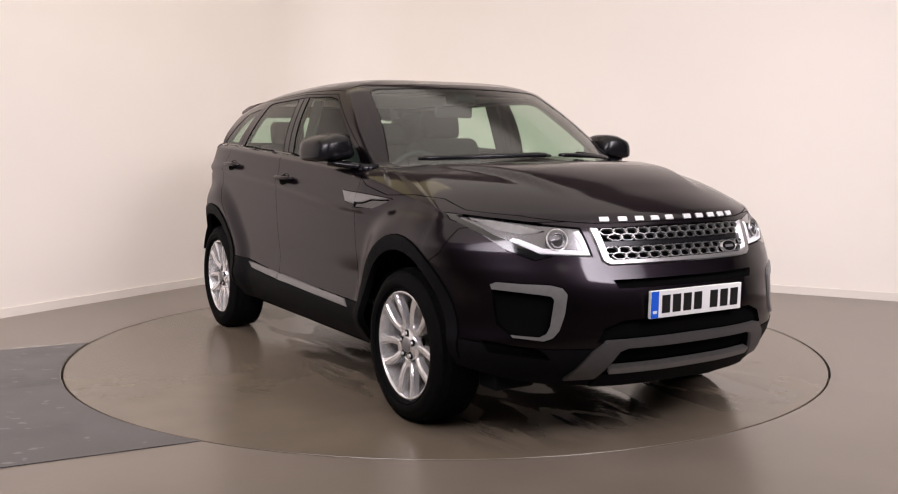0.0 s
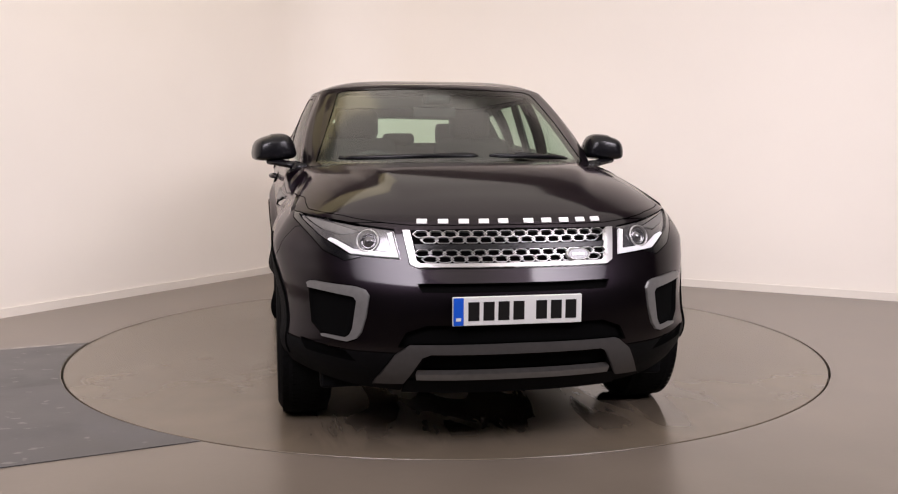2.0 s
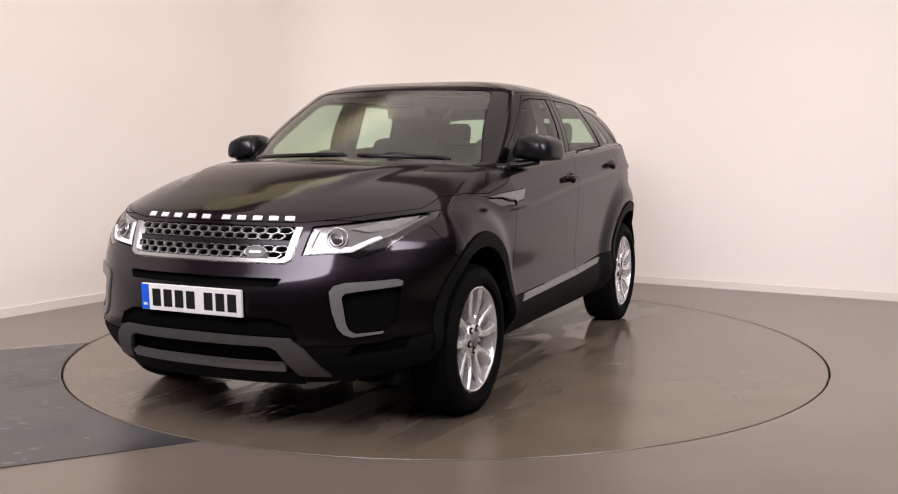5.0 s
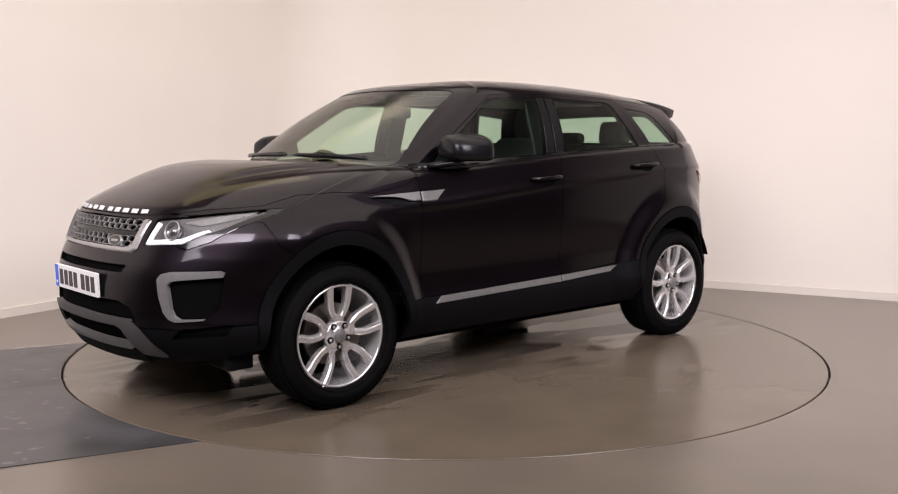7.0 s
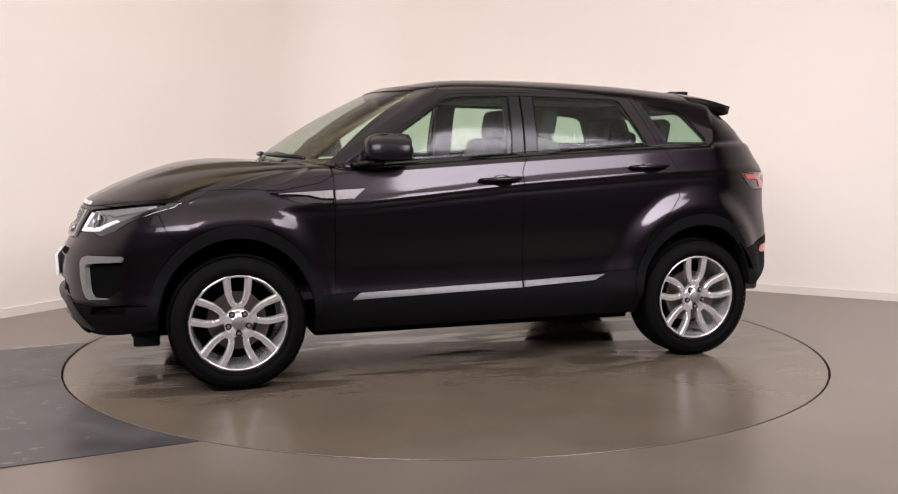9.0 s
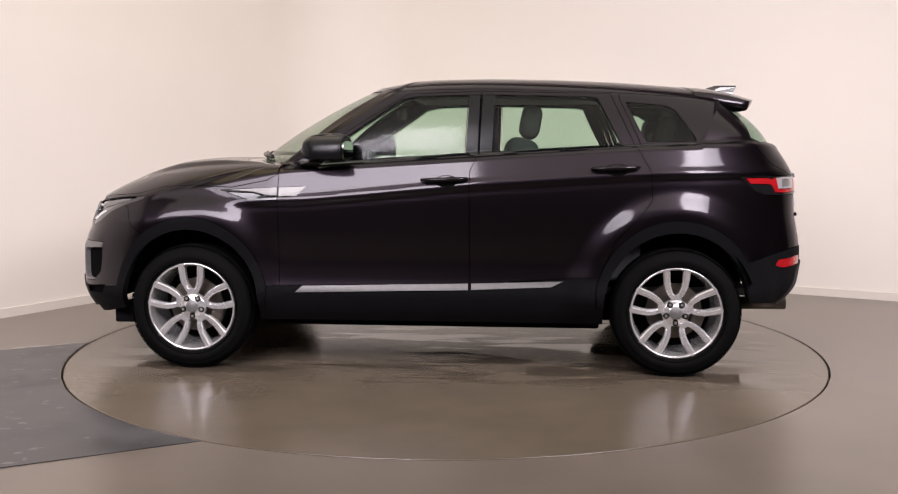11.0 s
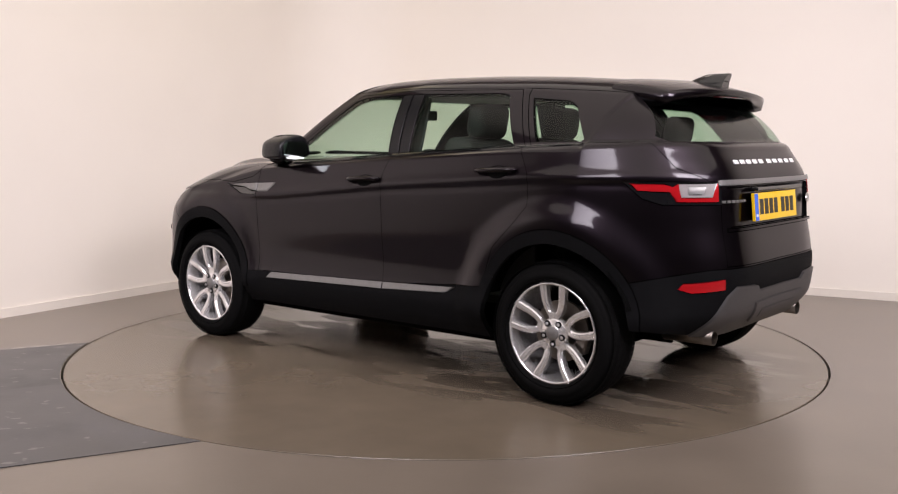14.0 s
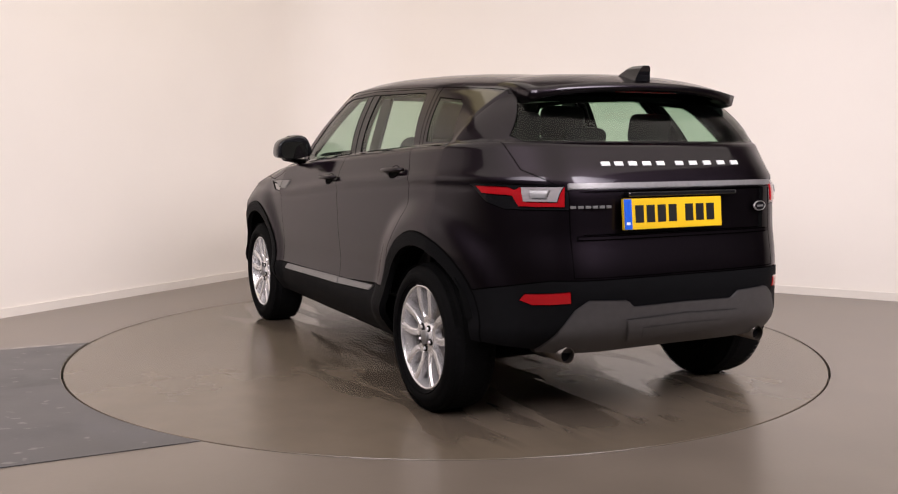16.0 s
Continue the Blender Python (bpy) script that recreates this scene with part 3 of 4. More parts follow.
panel("pillar_cover", "side", [(-0.192, 1.20), (-0.207, 1.518), (-0.27, 1.519), (-0.26, 1.2)], (2,), SATIN_BLACK, "satin black pillar cover", lift=-0.001)
panel("pillar_cover", "side", [(-0.268, 1.2), (-0.28, 1.519), (-0.352, 1.518), (-0.338, 1.205)], (2,), SATIN_BLACK, "satin black pillar cover", lift=-0.001)
# tail
panel("tail_light", "side", [(-1.655, 1.078), (-2.06, 1.078), (-2.06, 0.972), (-1.82, 0.972), (-1.74, 1.0)], (0,), GLOSS_BLACK, "black tail light housing", lift=0.004, only=lambda c, k: c.y > 0.565)
panel("red_lens", "side", [(-1.685, 1.07), (-1.82, 1.068), (-1.85, 1.056), (-1.87, 1.069), (-1.885, 1.006), (-1.985, 1.006), (-1.99, 1.07), (-2.04, 1.07), (-2.04, 0.985), (-1.87, 0.985), (-1.845, 1.03), (-1.72, 1.037)], (0,), RED, "red tail light lens", lift=0.009, only=lambda c, k: c.y > 0.572)
panel("reverse_lens", "side", [(-1.87, 1.069), (-1.885, 1.006), (-1.985, 1.006), (-1.99, 1.07)], (0,), LENS, "pale reversing light lens", lift=0.009)
panel("reflector_core", "side", [(-1.902, 1.055), (-1.91, 1.020), (-1.958, 1.020), (-1.962, 1.055)], (0,), CHROME, "bright core of the reversing light", lift=0.012)
panel("tailgate_bar", "rear", [(M, 1.058), (0.56, 1.058), (0.56, 1.084), (M, 1.084)], (0,), GREY_TRIM, "satin grey bar across the tailgate", both=False, lift=0.014)
panel("plate_recess", "rear", [(M, 0.868), (0.50, 0.868), (0.515, 1.05), (M, 1.05)], (0,), PAINT, "dark recess round the plate", both=False, lift=-0.016)
panel("tailgate_ledge", "rear", [(M, 0.846), (0.53, 0.846), (0.53, 0.862), (M, 0.862)], (0,), PAINT, "folded ledge below the plate", both=False, lift=0.012)
panel("rear_reflector", "rear", [(0.565, 0.585), (0.69, 0.572), (0.725, 0.590), (0.71, 0.618), (0.57, 0.634)], (0,), RED, "red rear reflector", lift=0.006)
panel("rear_skid_plate", "rear", [(M, 0.36), (0.60, 0.355), (0.66, 0.375), (0.55, 0.555), (0.495, 0.596), (0.31, 0.588), (0.27, 0.556), (M, 0.562)], (0,), SKID, "dark grey rear skid plate", both=False, lift=0.014)
panel("skid_insert", "rear", [(M, 0.41), (0.27, 0.41), (0.31, 0.505), (M, 0.515)], (0,), SKID, "raised middle of the skid plate", both=False, lift=0.024)
panel("tow_cover", "rear", [(M, 0.425), (0.20, 0.425), (0.22, 0.47), (M, 0.475)], (0,), SKID, "", both=False, lift=0.026)


def build_panels():
    """Lifts every claimed piece off the body as a part with turned-in edges."""
    bmesh.ops.remove_doubles(BODY, verts=BODY.verts[:], dist=0.0012)
    bmesh.ops.dissolve_degenerate(BODY, dist=0.0008, edges=BODY.edges[:])
    BODY.normal_update()
    groups = {}
    for f in BODY.faces:
        groups.setdefault(f[PART], []).append(f)
    for key, (name, mat, label, both, lift, gap, lip) in PANELS.items():
        if name == "hole" or key not in groups:
            continue
        for sign in ((1, -1) if both else (1,)):
            bm = bmesh.new()
            made = {}

            def vert(v, mirror):
                k = (v.index, mirror and abs(v.co.y) > 1e-6)
                if k not in made:
                    s = -1 if mirror else 1
                    nv = bm.verts.new((v.co.x, s * v.co.y, v.co.z))
                    n0 = v[SMOOTH].normalized() if v[SMOOTH].length > 0.1 else v.normal
                    no = Vector((n0.x, s * n0.y, n0.z))
                    if abs(v.co.y) < 1e-6:
                        no.y = 0
                        no.normalize()
                    made[k] = (nv, no)
                return made[k][0]

            BODY.verts.index_update()
            for mirror in ((False, True) if not both else (sign < 0,)):
                for f in groups[key]:
                    vs = [vert(v, mirror) for v in f.verts]
                    try:
                        nf = bm.faces.new(vs[::-1] if mirror else vs)
                        nf.smooth = True
                    except ValueError:
                        pass
            normals = {nv: no for nv, no in made.values()}
            rim = [e for e in bm.edges if len(e.link_faces) == 1]
            push = {}
            for e in rim:
                f = e.link_faces[0]
                d = (e.verts[1].co - e.verts[0].co).normalized()
                p = f.normal if f.normal.length > 0 else normals[e.verts[0]]
                i = p.cross(d)
                if i.dot(f.calc_center_median() - e.verts[0].co) < 0:
                    i = -i
                for v in e.verts:
                    push[v] = push.get(v, Vector()) + i
            for v, no in normals.items():
                v.co += no * lift
            for v, i in push.items():
                if i.length > 1e-6:
                    v.co += i.normalized() * gap
            for e in rim:
                e.smooth = False
            if lip:
                new_v = {v: bm.verts.new(v.co - normals[v] * lip) for v in push}
                normals.update({w: normals[v] for v, w in new_v.items()})
                for e in rim:
                    a, b = e.verts
                    lp = e.link_loops[0]
                    if lp.vert != a:
                        a, b = b, a
                    try:
                        nf = bm.faces.new((b, a, new_v[a], new_v[b]))
                        nf.smooth = False
                        nf.material_index = 1 if mat in (PAINT, CLAD) else 0
                    except ValueError:
                        pass
            me = bpy.data.meshes.new(name)
            shading = [normals[v] for v in bm.verts]
            bm.to_mesh(me)
            bm.free()
            me.normals_split_custom_set_from_vertices(shading)
            me.materials.append(mat)
            me.materials.append(DARK)
            ob = new(name, me)
            ob.parent = CAR
            if label:
                ob["label"] = label
            BUILT.setdefault(name, []).append(ob)


BUILT = {}
build_panels()


def inner_shell():
    """Dark shell added 25 mm behind the panels to block light leaks, with the glass left open."""
    bm = bmesh.new()
    open_parts = {k for k, v in PANELS.items() if v[1] in (GLASS, SCREEN, REAR_GLASS) or v[0] == "hole"}
    for s in (1, -1):
        vs = {}
        for f in BODY.faces:
            if f[PART] in open_parts or f[SEG] == 2:
                continue
            loop = []
            for v in f.verts:
                if v not in vs:
                    q = v.co - v.normal * 0.026
                    vs[v] = bm.verts.new((q.x, s * max(q.y, 0), q.z))
                loop.append(vs[v])
            try:
                bm.faces.new(loop[::s])
            except ValueError:
                pass
    return bm


part("inner_shell", inner_shell(), DARK, CAR, "black shell added behind the panels to block light")


# ---- wheels ----
RIM = 0.249                             # outer edge of the alloy


def spoke_bm():
    """One twin spoke: a U whose two tapering bars meet short of the hub, with a ridge along each."""
    bm = bmesh.new()
    n = 16
    line = []
    for k in range(n + 1):                       # half of the U, from its foot out to the rim
        u = k / n
        r = 0.082 + (RIM - 0.004 - 0.082) * u ** 1.15
        off = 0.004 + 0.037 * math.sin(min(u * 1.6, 1) * math.pi / 2) ** 0.55 + 0.014 * u
        line.append((r, off, u))
    for s in (1, -1):
        prev = None
        for k, (r, off, u) in enumerate(line):
            r1, o1, _ = line[min(k + 1, n)]
            r0, o0, _ = line[max(k - 1, 0)]
            d = Vector((r1 - r0, o1 - o0)).normalized()
            nx, ny = -d.y, d.x                    # away from the middle of the U
            w = 0.0148 + 0.005 * u
            h = -0.002 + 0.010 * u - 0.012 * (1 - u) ** 2
            loop = []
            for side, drop in ((-1.0, 0.034), (-0.95, 0.007), (-0.55, 0.0055), (-0.30, 0.0), (0.65, 0.0), (1.0, 0.006), (1.05, 0.034)):
                loop.append(bm.verts.new((r + nx * w * side, s * (off + ny * w * side), h - drop)))
            if prev:
                for a in range(6):
                    f = bm.faces.new((prev[a], prev[a + 1], loop[a + 1], loop[a]))
            prev = loop
    # the root that joins the U to the hub
    root = [bm.verts.new(p) for p in ((0.035, -0.026, -0.014), (0.035, 0.026, -0.014), (0.098, 0.028, -0.012), (0.098, -0.028, -0.012), (0.035, -0.030, -0.045), (0.035, 0.030, -0.045), (0.098, 0.030, -0.045), (0.098, -0.030, -0.045))]
    for q in ((0, 1, 2, 3), (0, 3, 7, 4), (1, 5, 6, 2), (3, 2, 6, 7)):
        bm.faces.new([root[i] for i in q])
    bmesh.ops.recalc_face_normals(bm, faces=bm.faces[:])
    return bm


def make_wheel():
    """A wheel with its face along +z, in its own space."""
    disc = lathe([(0.03, -0.105), (0.03, -0.085), (0.15, -0.085), (0.15, -0.105)], 40)
    wheel = new("wheel", mesh_from(disc, "wheel", STEEL))
    h = 0.112
    prof = [(0.215, -h), (0.252, -h), (0.29, -h - 0.006), (WR - 0.016, -h + 0.012), (WR - 0.004, -h + 0.035), (WR, -0.04), (WR, 0.04), (WR - 0.003, h - 0.042), (WR - 0.014, h - 0.018), (WR - 0.036, h), (WR - 0.043, h + 0.001), (WR - 0.045, h + 0.004), (0.288, h + 0.009), (0.270, h + 0.008), (0.265, h + 0.002), (0.261, h + 0.004), (0.265, h + 0.002), (0.249, h - 0.010), (0.247, h - 0.05)]
    prof = [(r, z - 0.092) for r, z in prof]
    tyre = lathe(prof, 96)
    part("tyre", tyre, RUBBER, wheel, "worn black tyre", True)
    # tread blocks
    bm = bmesh.new()
    for k in range(72):
        for row in range(5):
            a = 2 * math.pi * (k + 0.5 * (row % 2)) / 72
            z = -0.092 + (row - 2) * 0.041
            b = box(WR - 0.006, WR + 0.0006 - 0.006 * (abs(row - 2) == 2), -0.0135, 0.0135, z - 0.018, z + 0.018)
            b.transform(Matrix.Rotation(a, 4, "Z"))
            me = bpy.data.meshes.new("t")
            b.to_mesh(me)
            b.free()
            bm.from_mesh(me)
            bpy.data.meshes.remove(me)
    part("tread", bm, RUBBER, wheel)
    rim = lathe([(0.215, -0.21), (0.222, -0.10), (0.226, -0.03), (0.2335, -0.006), (0.2345, 0.006), (0.238, 0.010), (0.244, 0.010), (RIM, 0.004), (RIM + 0.001, -0.004), (0.246, -0.03)], 80)
    part("rim", rim, ALLOY, wheel, "silver alloy rim", True)
    part("barrel", lathe([(0.221, -0.20), (0.02, -0.195)], 48), DARK, wheel)
    part("brake_caliper", box(-0.05, 0.05, 0.095, 0.165, -0.115, -0.06, 0.012, 2, pose(0, 0, 0, 0, 0, 70)), STEEL, wheel, "grey brake caliper behind the spokes")
    for k in range(5):
        b = spoke_bm()
        b.transform(Matrix.Rotation(2 * math.pi * k / 5 - math.pi / 2, 4, "Z"))
        part("spoke", b, ALLOY, wheel, "silver twin spoke", False)
    part("hub", lathe([(0.074, -0.045), (0.072, -0.014), (0.060, -0.008), (0.034, -0.010), (0.032, -0.004), (0.022, -0.001), (0.0005, 0.0)], 40), ALLOY, wheel, "silver hub with a round centre cap", True)
    nut = mesh_from(lathe([(0.0095, -0.02), (0.0095, 0.001), (0.007, 0.005), (0.0003, 0.006)], 6), "wheel_nut", CHROME)
    well = mesh_from(lathe([(0.0155, -0.02), (0.0155, -0.001), (0.0135, 0.0005), (0.0003, -0.001)], 20), "nut_recess", DARK)
    for k in range(5):
        a = 2 * math.pi * (k + 0.5) / 5 - math.pi / 2
        for kind, me in (("wheel_nut", nut), ("nut_recess", well)):
            o = new(kind, me)
            o.parent = wheel
            o.matrix_basis = pose(0.054 * math.cos(a), 0.054 * math.sin(a), -0.004)
    part("hub_cap", lathe([(0.033, -0.012), (0.033, 0.001), (0.029, 0.004), (0.0003, 0.005)], 30), GREY_TRIM, wheel, "grey round centre cap", True)
    return wheel


first = make_wheel()
first.parent = CAR
first.matrix_basis = pose(WX, 0.905, WZ, -90, 0, 0)
for x, s in ((WX, -1), (-WX, 1), (-WX, -1)):
    w = copy_thing(first, pose(x, s * 0.905, WZ, -90 * s, 0, 0))
    w.parent = CAR
for x in (WX, -WX):
    for s in (1, -1):
        liner = lathe([(0.42, -0.02), (0.42, -0.42), (0.01, -0.42)], 40, pose(x, s * 0.92, 0.37, -90 * s, 0, 0))
        bmesh.ops.delete(liner, geom=[v for v in liner.verts if v.co.z < 0.44], context="VERTS")
        part("arch_liner", liner, DARK, CAR, "black wheel arch liner")
part("underbody", box(-1.52, 1.85, -0.62, 0.62, 0.25, 0.30, 0.01), DARK, CAR, "black underbody")
for x in (WX, -WX):
    for s in (1, -1):
        part("inner_arch", box(x - 0.42, x + 0.42, s * 0.49 - 0.01, s * 0.49 + 0.01, 0.29, 0.78), DARK, CAR)
for s in (1, -1):
    part("air_deflector", box(WX + 0.38, WX + 0.51, s * 0.66 - 0.1, s * 0.66 + 0.1, 0.225, 0.33, 0.012), CLAD, CAR, "black air deflector under the bumper")
part("floor_pan", box(-0.93, 0.93, -0.80, 0.80, 0.235, 0.29, 0.012), DARK, CAR, "black floor pan between the axles")


# ---- fittings on the body ----
from mathutils.bvhtree import BVHTree

TREE = BVHTree.FromBMesh(BODY)


def onto(view, a, b, lift=0.0):
    """The body's surface under a point of a side, front, rear or top drawing, and its outward normal."""
    flip = 1.0
    if view == "side":
        o, d = Vector((a, 3, b)), Vector((0, -1, 0))
    elif view == "top":
        flip = -1.0 if b < 0 else 1.0
        o, d = Vector((a, abs(b), 3)), Vector((0, 0, -1))
    else:
        flip = -1.0 if a < 0 else 1.0
        o = Vector((4 if view == "front" else -4, max(abs(a), 0.002), b))
        d = Vector((-1 if view == "front" else 1, 0, 0))
    p, n, _, _ = TREE.ray_cast(o, d)
    if n.dot(d) > 0:
        n = -n
    p = p + n * lift
    return Vector((p.x, p.y * flip, p.z)), Vector((n.x, n.y * flip, n.z))


def both_sides(name, make, mat, label="", smooth=True, parent=None):
    made = []
    for s in (1, -1):
        bm = make()
        if s < 0:
            bm.transform(Matrix.Diagonal((1, -1, 1, 1)))
            bmesh.ops.reverse_faces(bm, faces=bm.faces[:])
        made.append(part(name, bm, mat, parent or CAR, label, smooth))
    return made


def stand(p, n, up=Vector((0, 0, 1))):
    """A frame at p: z out of the surface, y up along it."""
    x = up.cross(n).normalized()
    return Matrix.Translation(p) @ Matrix((x, n.cross(x), n)).transposed().to_4x4()


# honeycomb bands of the grille
def honeycomb(z0, z1):
    bm = bmesh.new()
    rows, r, step = 2, (z1 - z0) / 3.3, 0.056
    for row in range(rows):
        zc = z0 + (z1 - z0) * (row + 0.5) / rows
        for k in range(-7, 8):
            yc = (k + 0.5 * (row % 2)) * step
            if abs(yc) > 0.375:
                continue
            loops = []
            for rad, lift in ((1.16, -0.004), (1.11, 0.003), (1.00, 0.003), (0.95, -0.012)):
                loop = []
                for q in range(6):
                    a = math.pi / 3 * q
                    p, n = onto("front", yc + 1.12 * step * 0.52 * rad * math.cos(a), zc + r * rad * math.sin(a), lift)
                    loop.append(bm.verts.new(p))
                loops.append(loop)
            for a, b in zip(loops, loops[1:]):
                for q in range(6):
                    bm.faces.new((a[q], a[(q + 1) % 6], b[(q + 1) % 6], b[q]))
    bmesh.ops.recalc_face_normals(bm, faces=bm.faces[:])
    return bm


part("grille_mesh", honeycomb(0.858, 0.902), CHROME, CAR, "silver honeycomb band of the grille")
part("grille_mesh", honeycomb(0.785, 0.829), CHROME, CAR, "silver honeycomb band of the grille")


def oval(view, a, b, ra, rb, thick, mat, rim_mat, name, label):
    p, n = onto(view, a, b, 0.004)
    m = stand(p, n)
    ob = part(name, lathe([(1, 0), (1, thick * 0.7), (0.9, thick), (0.0005, thick)], 32, m @ Matrix.Diagonal((ra, rb, 1, 1))), mat, CAR, label)
    part("badge_rim", lathe([(1.08, 0), (1.06, thick * 1.1), (0.94, thick * 1.1), (0.92, thick * 0.8)], 32, m @ Matrix.Diagonal((ra, rb, 1, 1))), rim_mat, ob, "", True)
    part("badge_bar", box(-ra * 0.55, ra * 0.55, -rb * 0.22, rb * 0.22, thick, thick + 0.0015, 0, 2, m), rim_mat, ob)


oval("front", 0.262, 0.802, 0.05, 0.024, 0.012, GLOSS_BLACK, CHROME, "badge", "dark oval badge with a silver rim")
oval("rear", -0.475, 0.965, 0.042, 0.021, 0.006, GLOSS_BLACK, CHROME, "badge", "dark oval badge with a silver rim")


def bars(view, z, centres, w, h, lift, mat, name, flip=1, parent=None):
    for y in centres:
        p, n = onto(view, flip * y, z, lift)
        part(name, box(-w / 2, w / 2, -h / 2, h / 2, -0.004, 0.003, 0.0012, 1, stand(p, n)), mat, parent or CAR)


WORDS = [-0.358, -0.275, -0.193, -0.112, -0.033, 0.072, 0.148, 0.224, 0.297, 0.366]
bars("front", 0.939, WORDS, 0.042, 0.022, 0.002, LETTER, "letter_bar")
bars("rear", 1.163, WORDS, 0.044, 0.022, 0.002, LETTER, "letter_bar")
bars("rear", 0.985, [0.385 + 0.032 * k for k in range(6)], 0.024, 0.012, 0.002, GREY_TRIM, "model_bar")


def plate(x, y0, y1, z0, z1, facing, mat, label):
    """A number plate: base, blue band and seven plain bars for its characters."""
    w, h = y1 - y0, z1 - z0
    m = stand(Vector((x, (y0 + y1) / 2, (z0 + z1) / 2)), Vector((facing, 0, 0.10 * (1 if facing < 0 else -0.3))).normalized())
    ob = part("number_plate", box(-w / 2, w / 2, -h / 2, h / 2, -0.012, 0.004, 0.002, 1, m), mat, CAR, label)
    part("plate_band", box(-w / 2 + 0.002, -w / 2 + 0.042, -h / 2 + 0.002, h / 2 - 0.002, 0.004, 0.0055, 0, 2, m), BLUE, ob)
    part("band_mark", box(-w / 2 + 0.012, -w / 2 + 0.032, -h / 2 + 0.02, -h / 2 + 0.032, 0.0055, 0.0065, 0, 2, m), WHITE, ob)
    cx = -w / 2 + 0.083
    for k in range(7):
        part("character_bar", box(cx - 0.022, cx + 0.022, -0.037, 0.037, 0.004, 0.0055, 0, 2, m), BLACK, ob)
        cx += 0.060 + (0.032 if k == 3 else 0)
    return ob


plate(2.222, -0.268, 0.252, 0.545, 0.658, 1, WHITE, "white number plate with a blue band and black bars")
plate(-2.072, -0.214, 0.328, 0.886, 1.018, -1, YELLOW, "yellow number plate with a blue band and black bars")
part("plate_lamp_strip", box(-2.075, -2.03, -0.30, 0.30, 1.026, 1.045, 0.006), GLOSS_BLACK, CAR)

# headlight lenses
def lamp_lens():
    p, n = onto("front", 0.572, 0.862, -0.012)
    return lathe([(0.033, 0), (0.033, 0.012), (0.027, 0.013), (0.026, 0.004), (0.02, 0.012), (0.011, 0.017), (0.0005, 0.019)], 32, stand(p, (n + Vector((0.6, 0, 0))).normalized()))


def lamp_ring():
    p, n = onto("front", 0.572, 0.862, 0.002)
    return lathe([(0.047, 0), (0.046, 0.004), (0.041, 0.004), (0.040, -0.004)], 32, stand(p, (n + Vector((0.6, 0, 0))).normalized()))


for lens, light in zip(both_sides("projector_lens", lamp_lens, LAMP_IN, "dark glass projector lens"), BUILT["headlight"]):
    lens.parent = light
for hoop, light in zip(both_sides("lens_ring", lamp_ring, CHROME, "bright ring round the lens"), BUILT["headlight"]):
    hoop.parent = light


# door handles
def handle(x, z):
    pts = []
    for k in range(9):
        u = k / 8
        p, n = onto("side", x + 0.125 - 0.25 * u, z + 0.006 - 0.004 * u + 0.012 * u, 0)
        pts.append(p + Vector((0, 0.010 + 0.028 * math.sin(math.pi * u) ** 0.5, 0)))
    return tube(pts, [0.010] + [0.0145] * 7 + [0.010], 10, 0.8)


def handle_cup(x, z):
    p, n = onto("side", x - 0.01, z, 0.0015)
    return lathe([(1, 0), (0.95, 0.003), (0.8, 0.0005), (0.0005, 0.0002)], 28, stand(p, n) @ Matrix.Diagonal((0.062, 0.036, 1, 1)))


for x, z, door in ((-0.085, 1.05, "front_door"), (-0.995, 1.112, "rear_door")):
    for name, fn, mat, lab in (("door_handle", handle, PAINT, "dark plum door handle"), ("handle_cup", handle_cup, DARK, "dark cup behind the handle")):
        for ob, d in zip(both_sides(name, lambda: fn(x, z), mat, lab), BUILT[door]):
            ob.parent = d


# mirrors
def mirror_head():
    bm = bmesh.new()
    bmesh.ops.create_uvsphere(bm, u_segments=36, v_segments=20, radius=1)
    for v in bm.verts:
        x, y, z = v.co
        f = lambda c, k: math.copysign(abs(c) ** k, c)
        x, y, z = f(x, 0.7), f(y, 0.5), f(z, 0.48) if z > 0 else -abs(z) ** 0.4 * 0.72
        x = max(x, -0.70)
        v.co = (x * 0.14, y * 0.112 * (1 - 0.10 * z * (1 if z > 0 else 0)) + (0.02 * z if y < 0 else 0), z * 0.078 * (1 - 0.18 * max(y, 0) + 0.05) + 0.012 * (0.5 - y))
    bm.transform(pose(0.535, 0.93, 1.213, 0, 0, -8))
    return bm


def mirror_stalk():
    bm = tube([(0.70, 0.80, 1.135), (0.665, 0.85, 1.142), (0.625, 0.90, 1.15), (0.60, 0.95, 1.158)], [0.05, 0.042, 0.04, 0.04], 14, 0.45)
    return bm


def mirror_foot():
    return prism([(0.80, 0.765), (0.64, 0.79), (0.645, 0.835), (0.75, 0.835)], 1.10, 1.15)


def mirror_pane():
    f = lambda c, k: math.copysign(abs(c) ** 0.6, c) * k
    bm = prism([(f(math.cos(a), 0.052), f(math.sin(a), 0.083)) for a in (2 * math.pi * k / 32 for k in range(32))], -0.02, 0.004)
    bm.transform(pose(0.434, 0.944, 1.212, 0, -90, -8))
    return bm


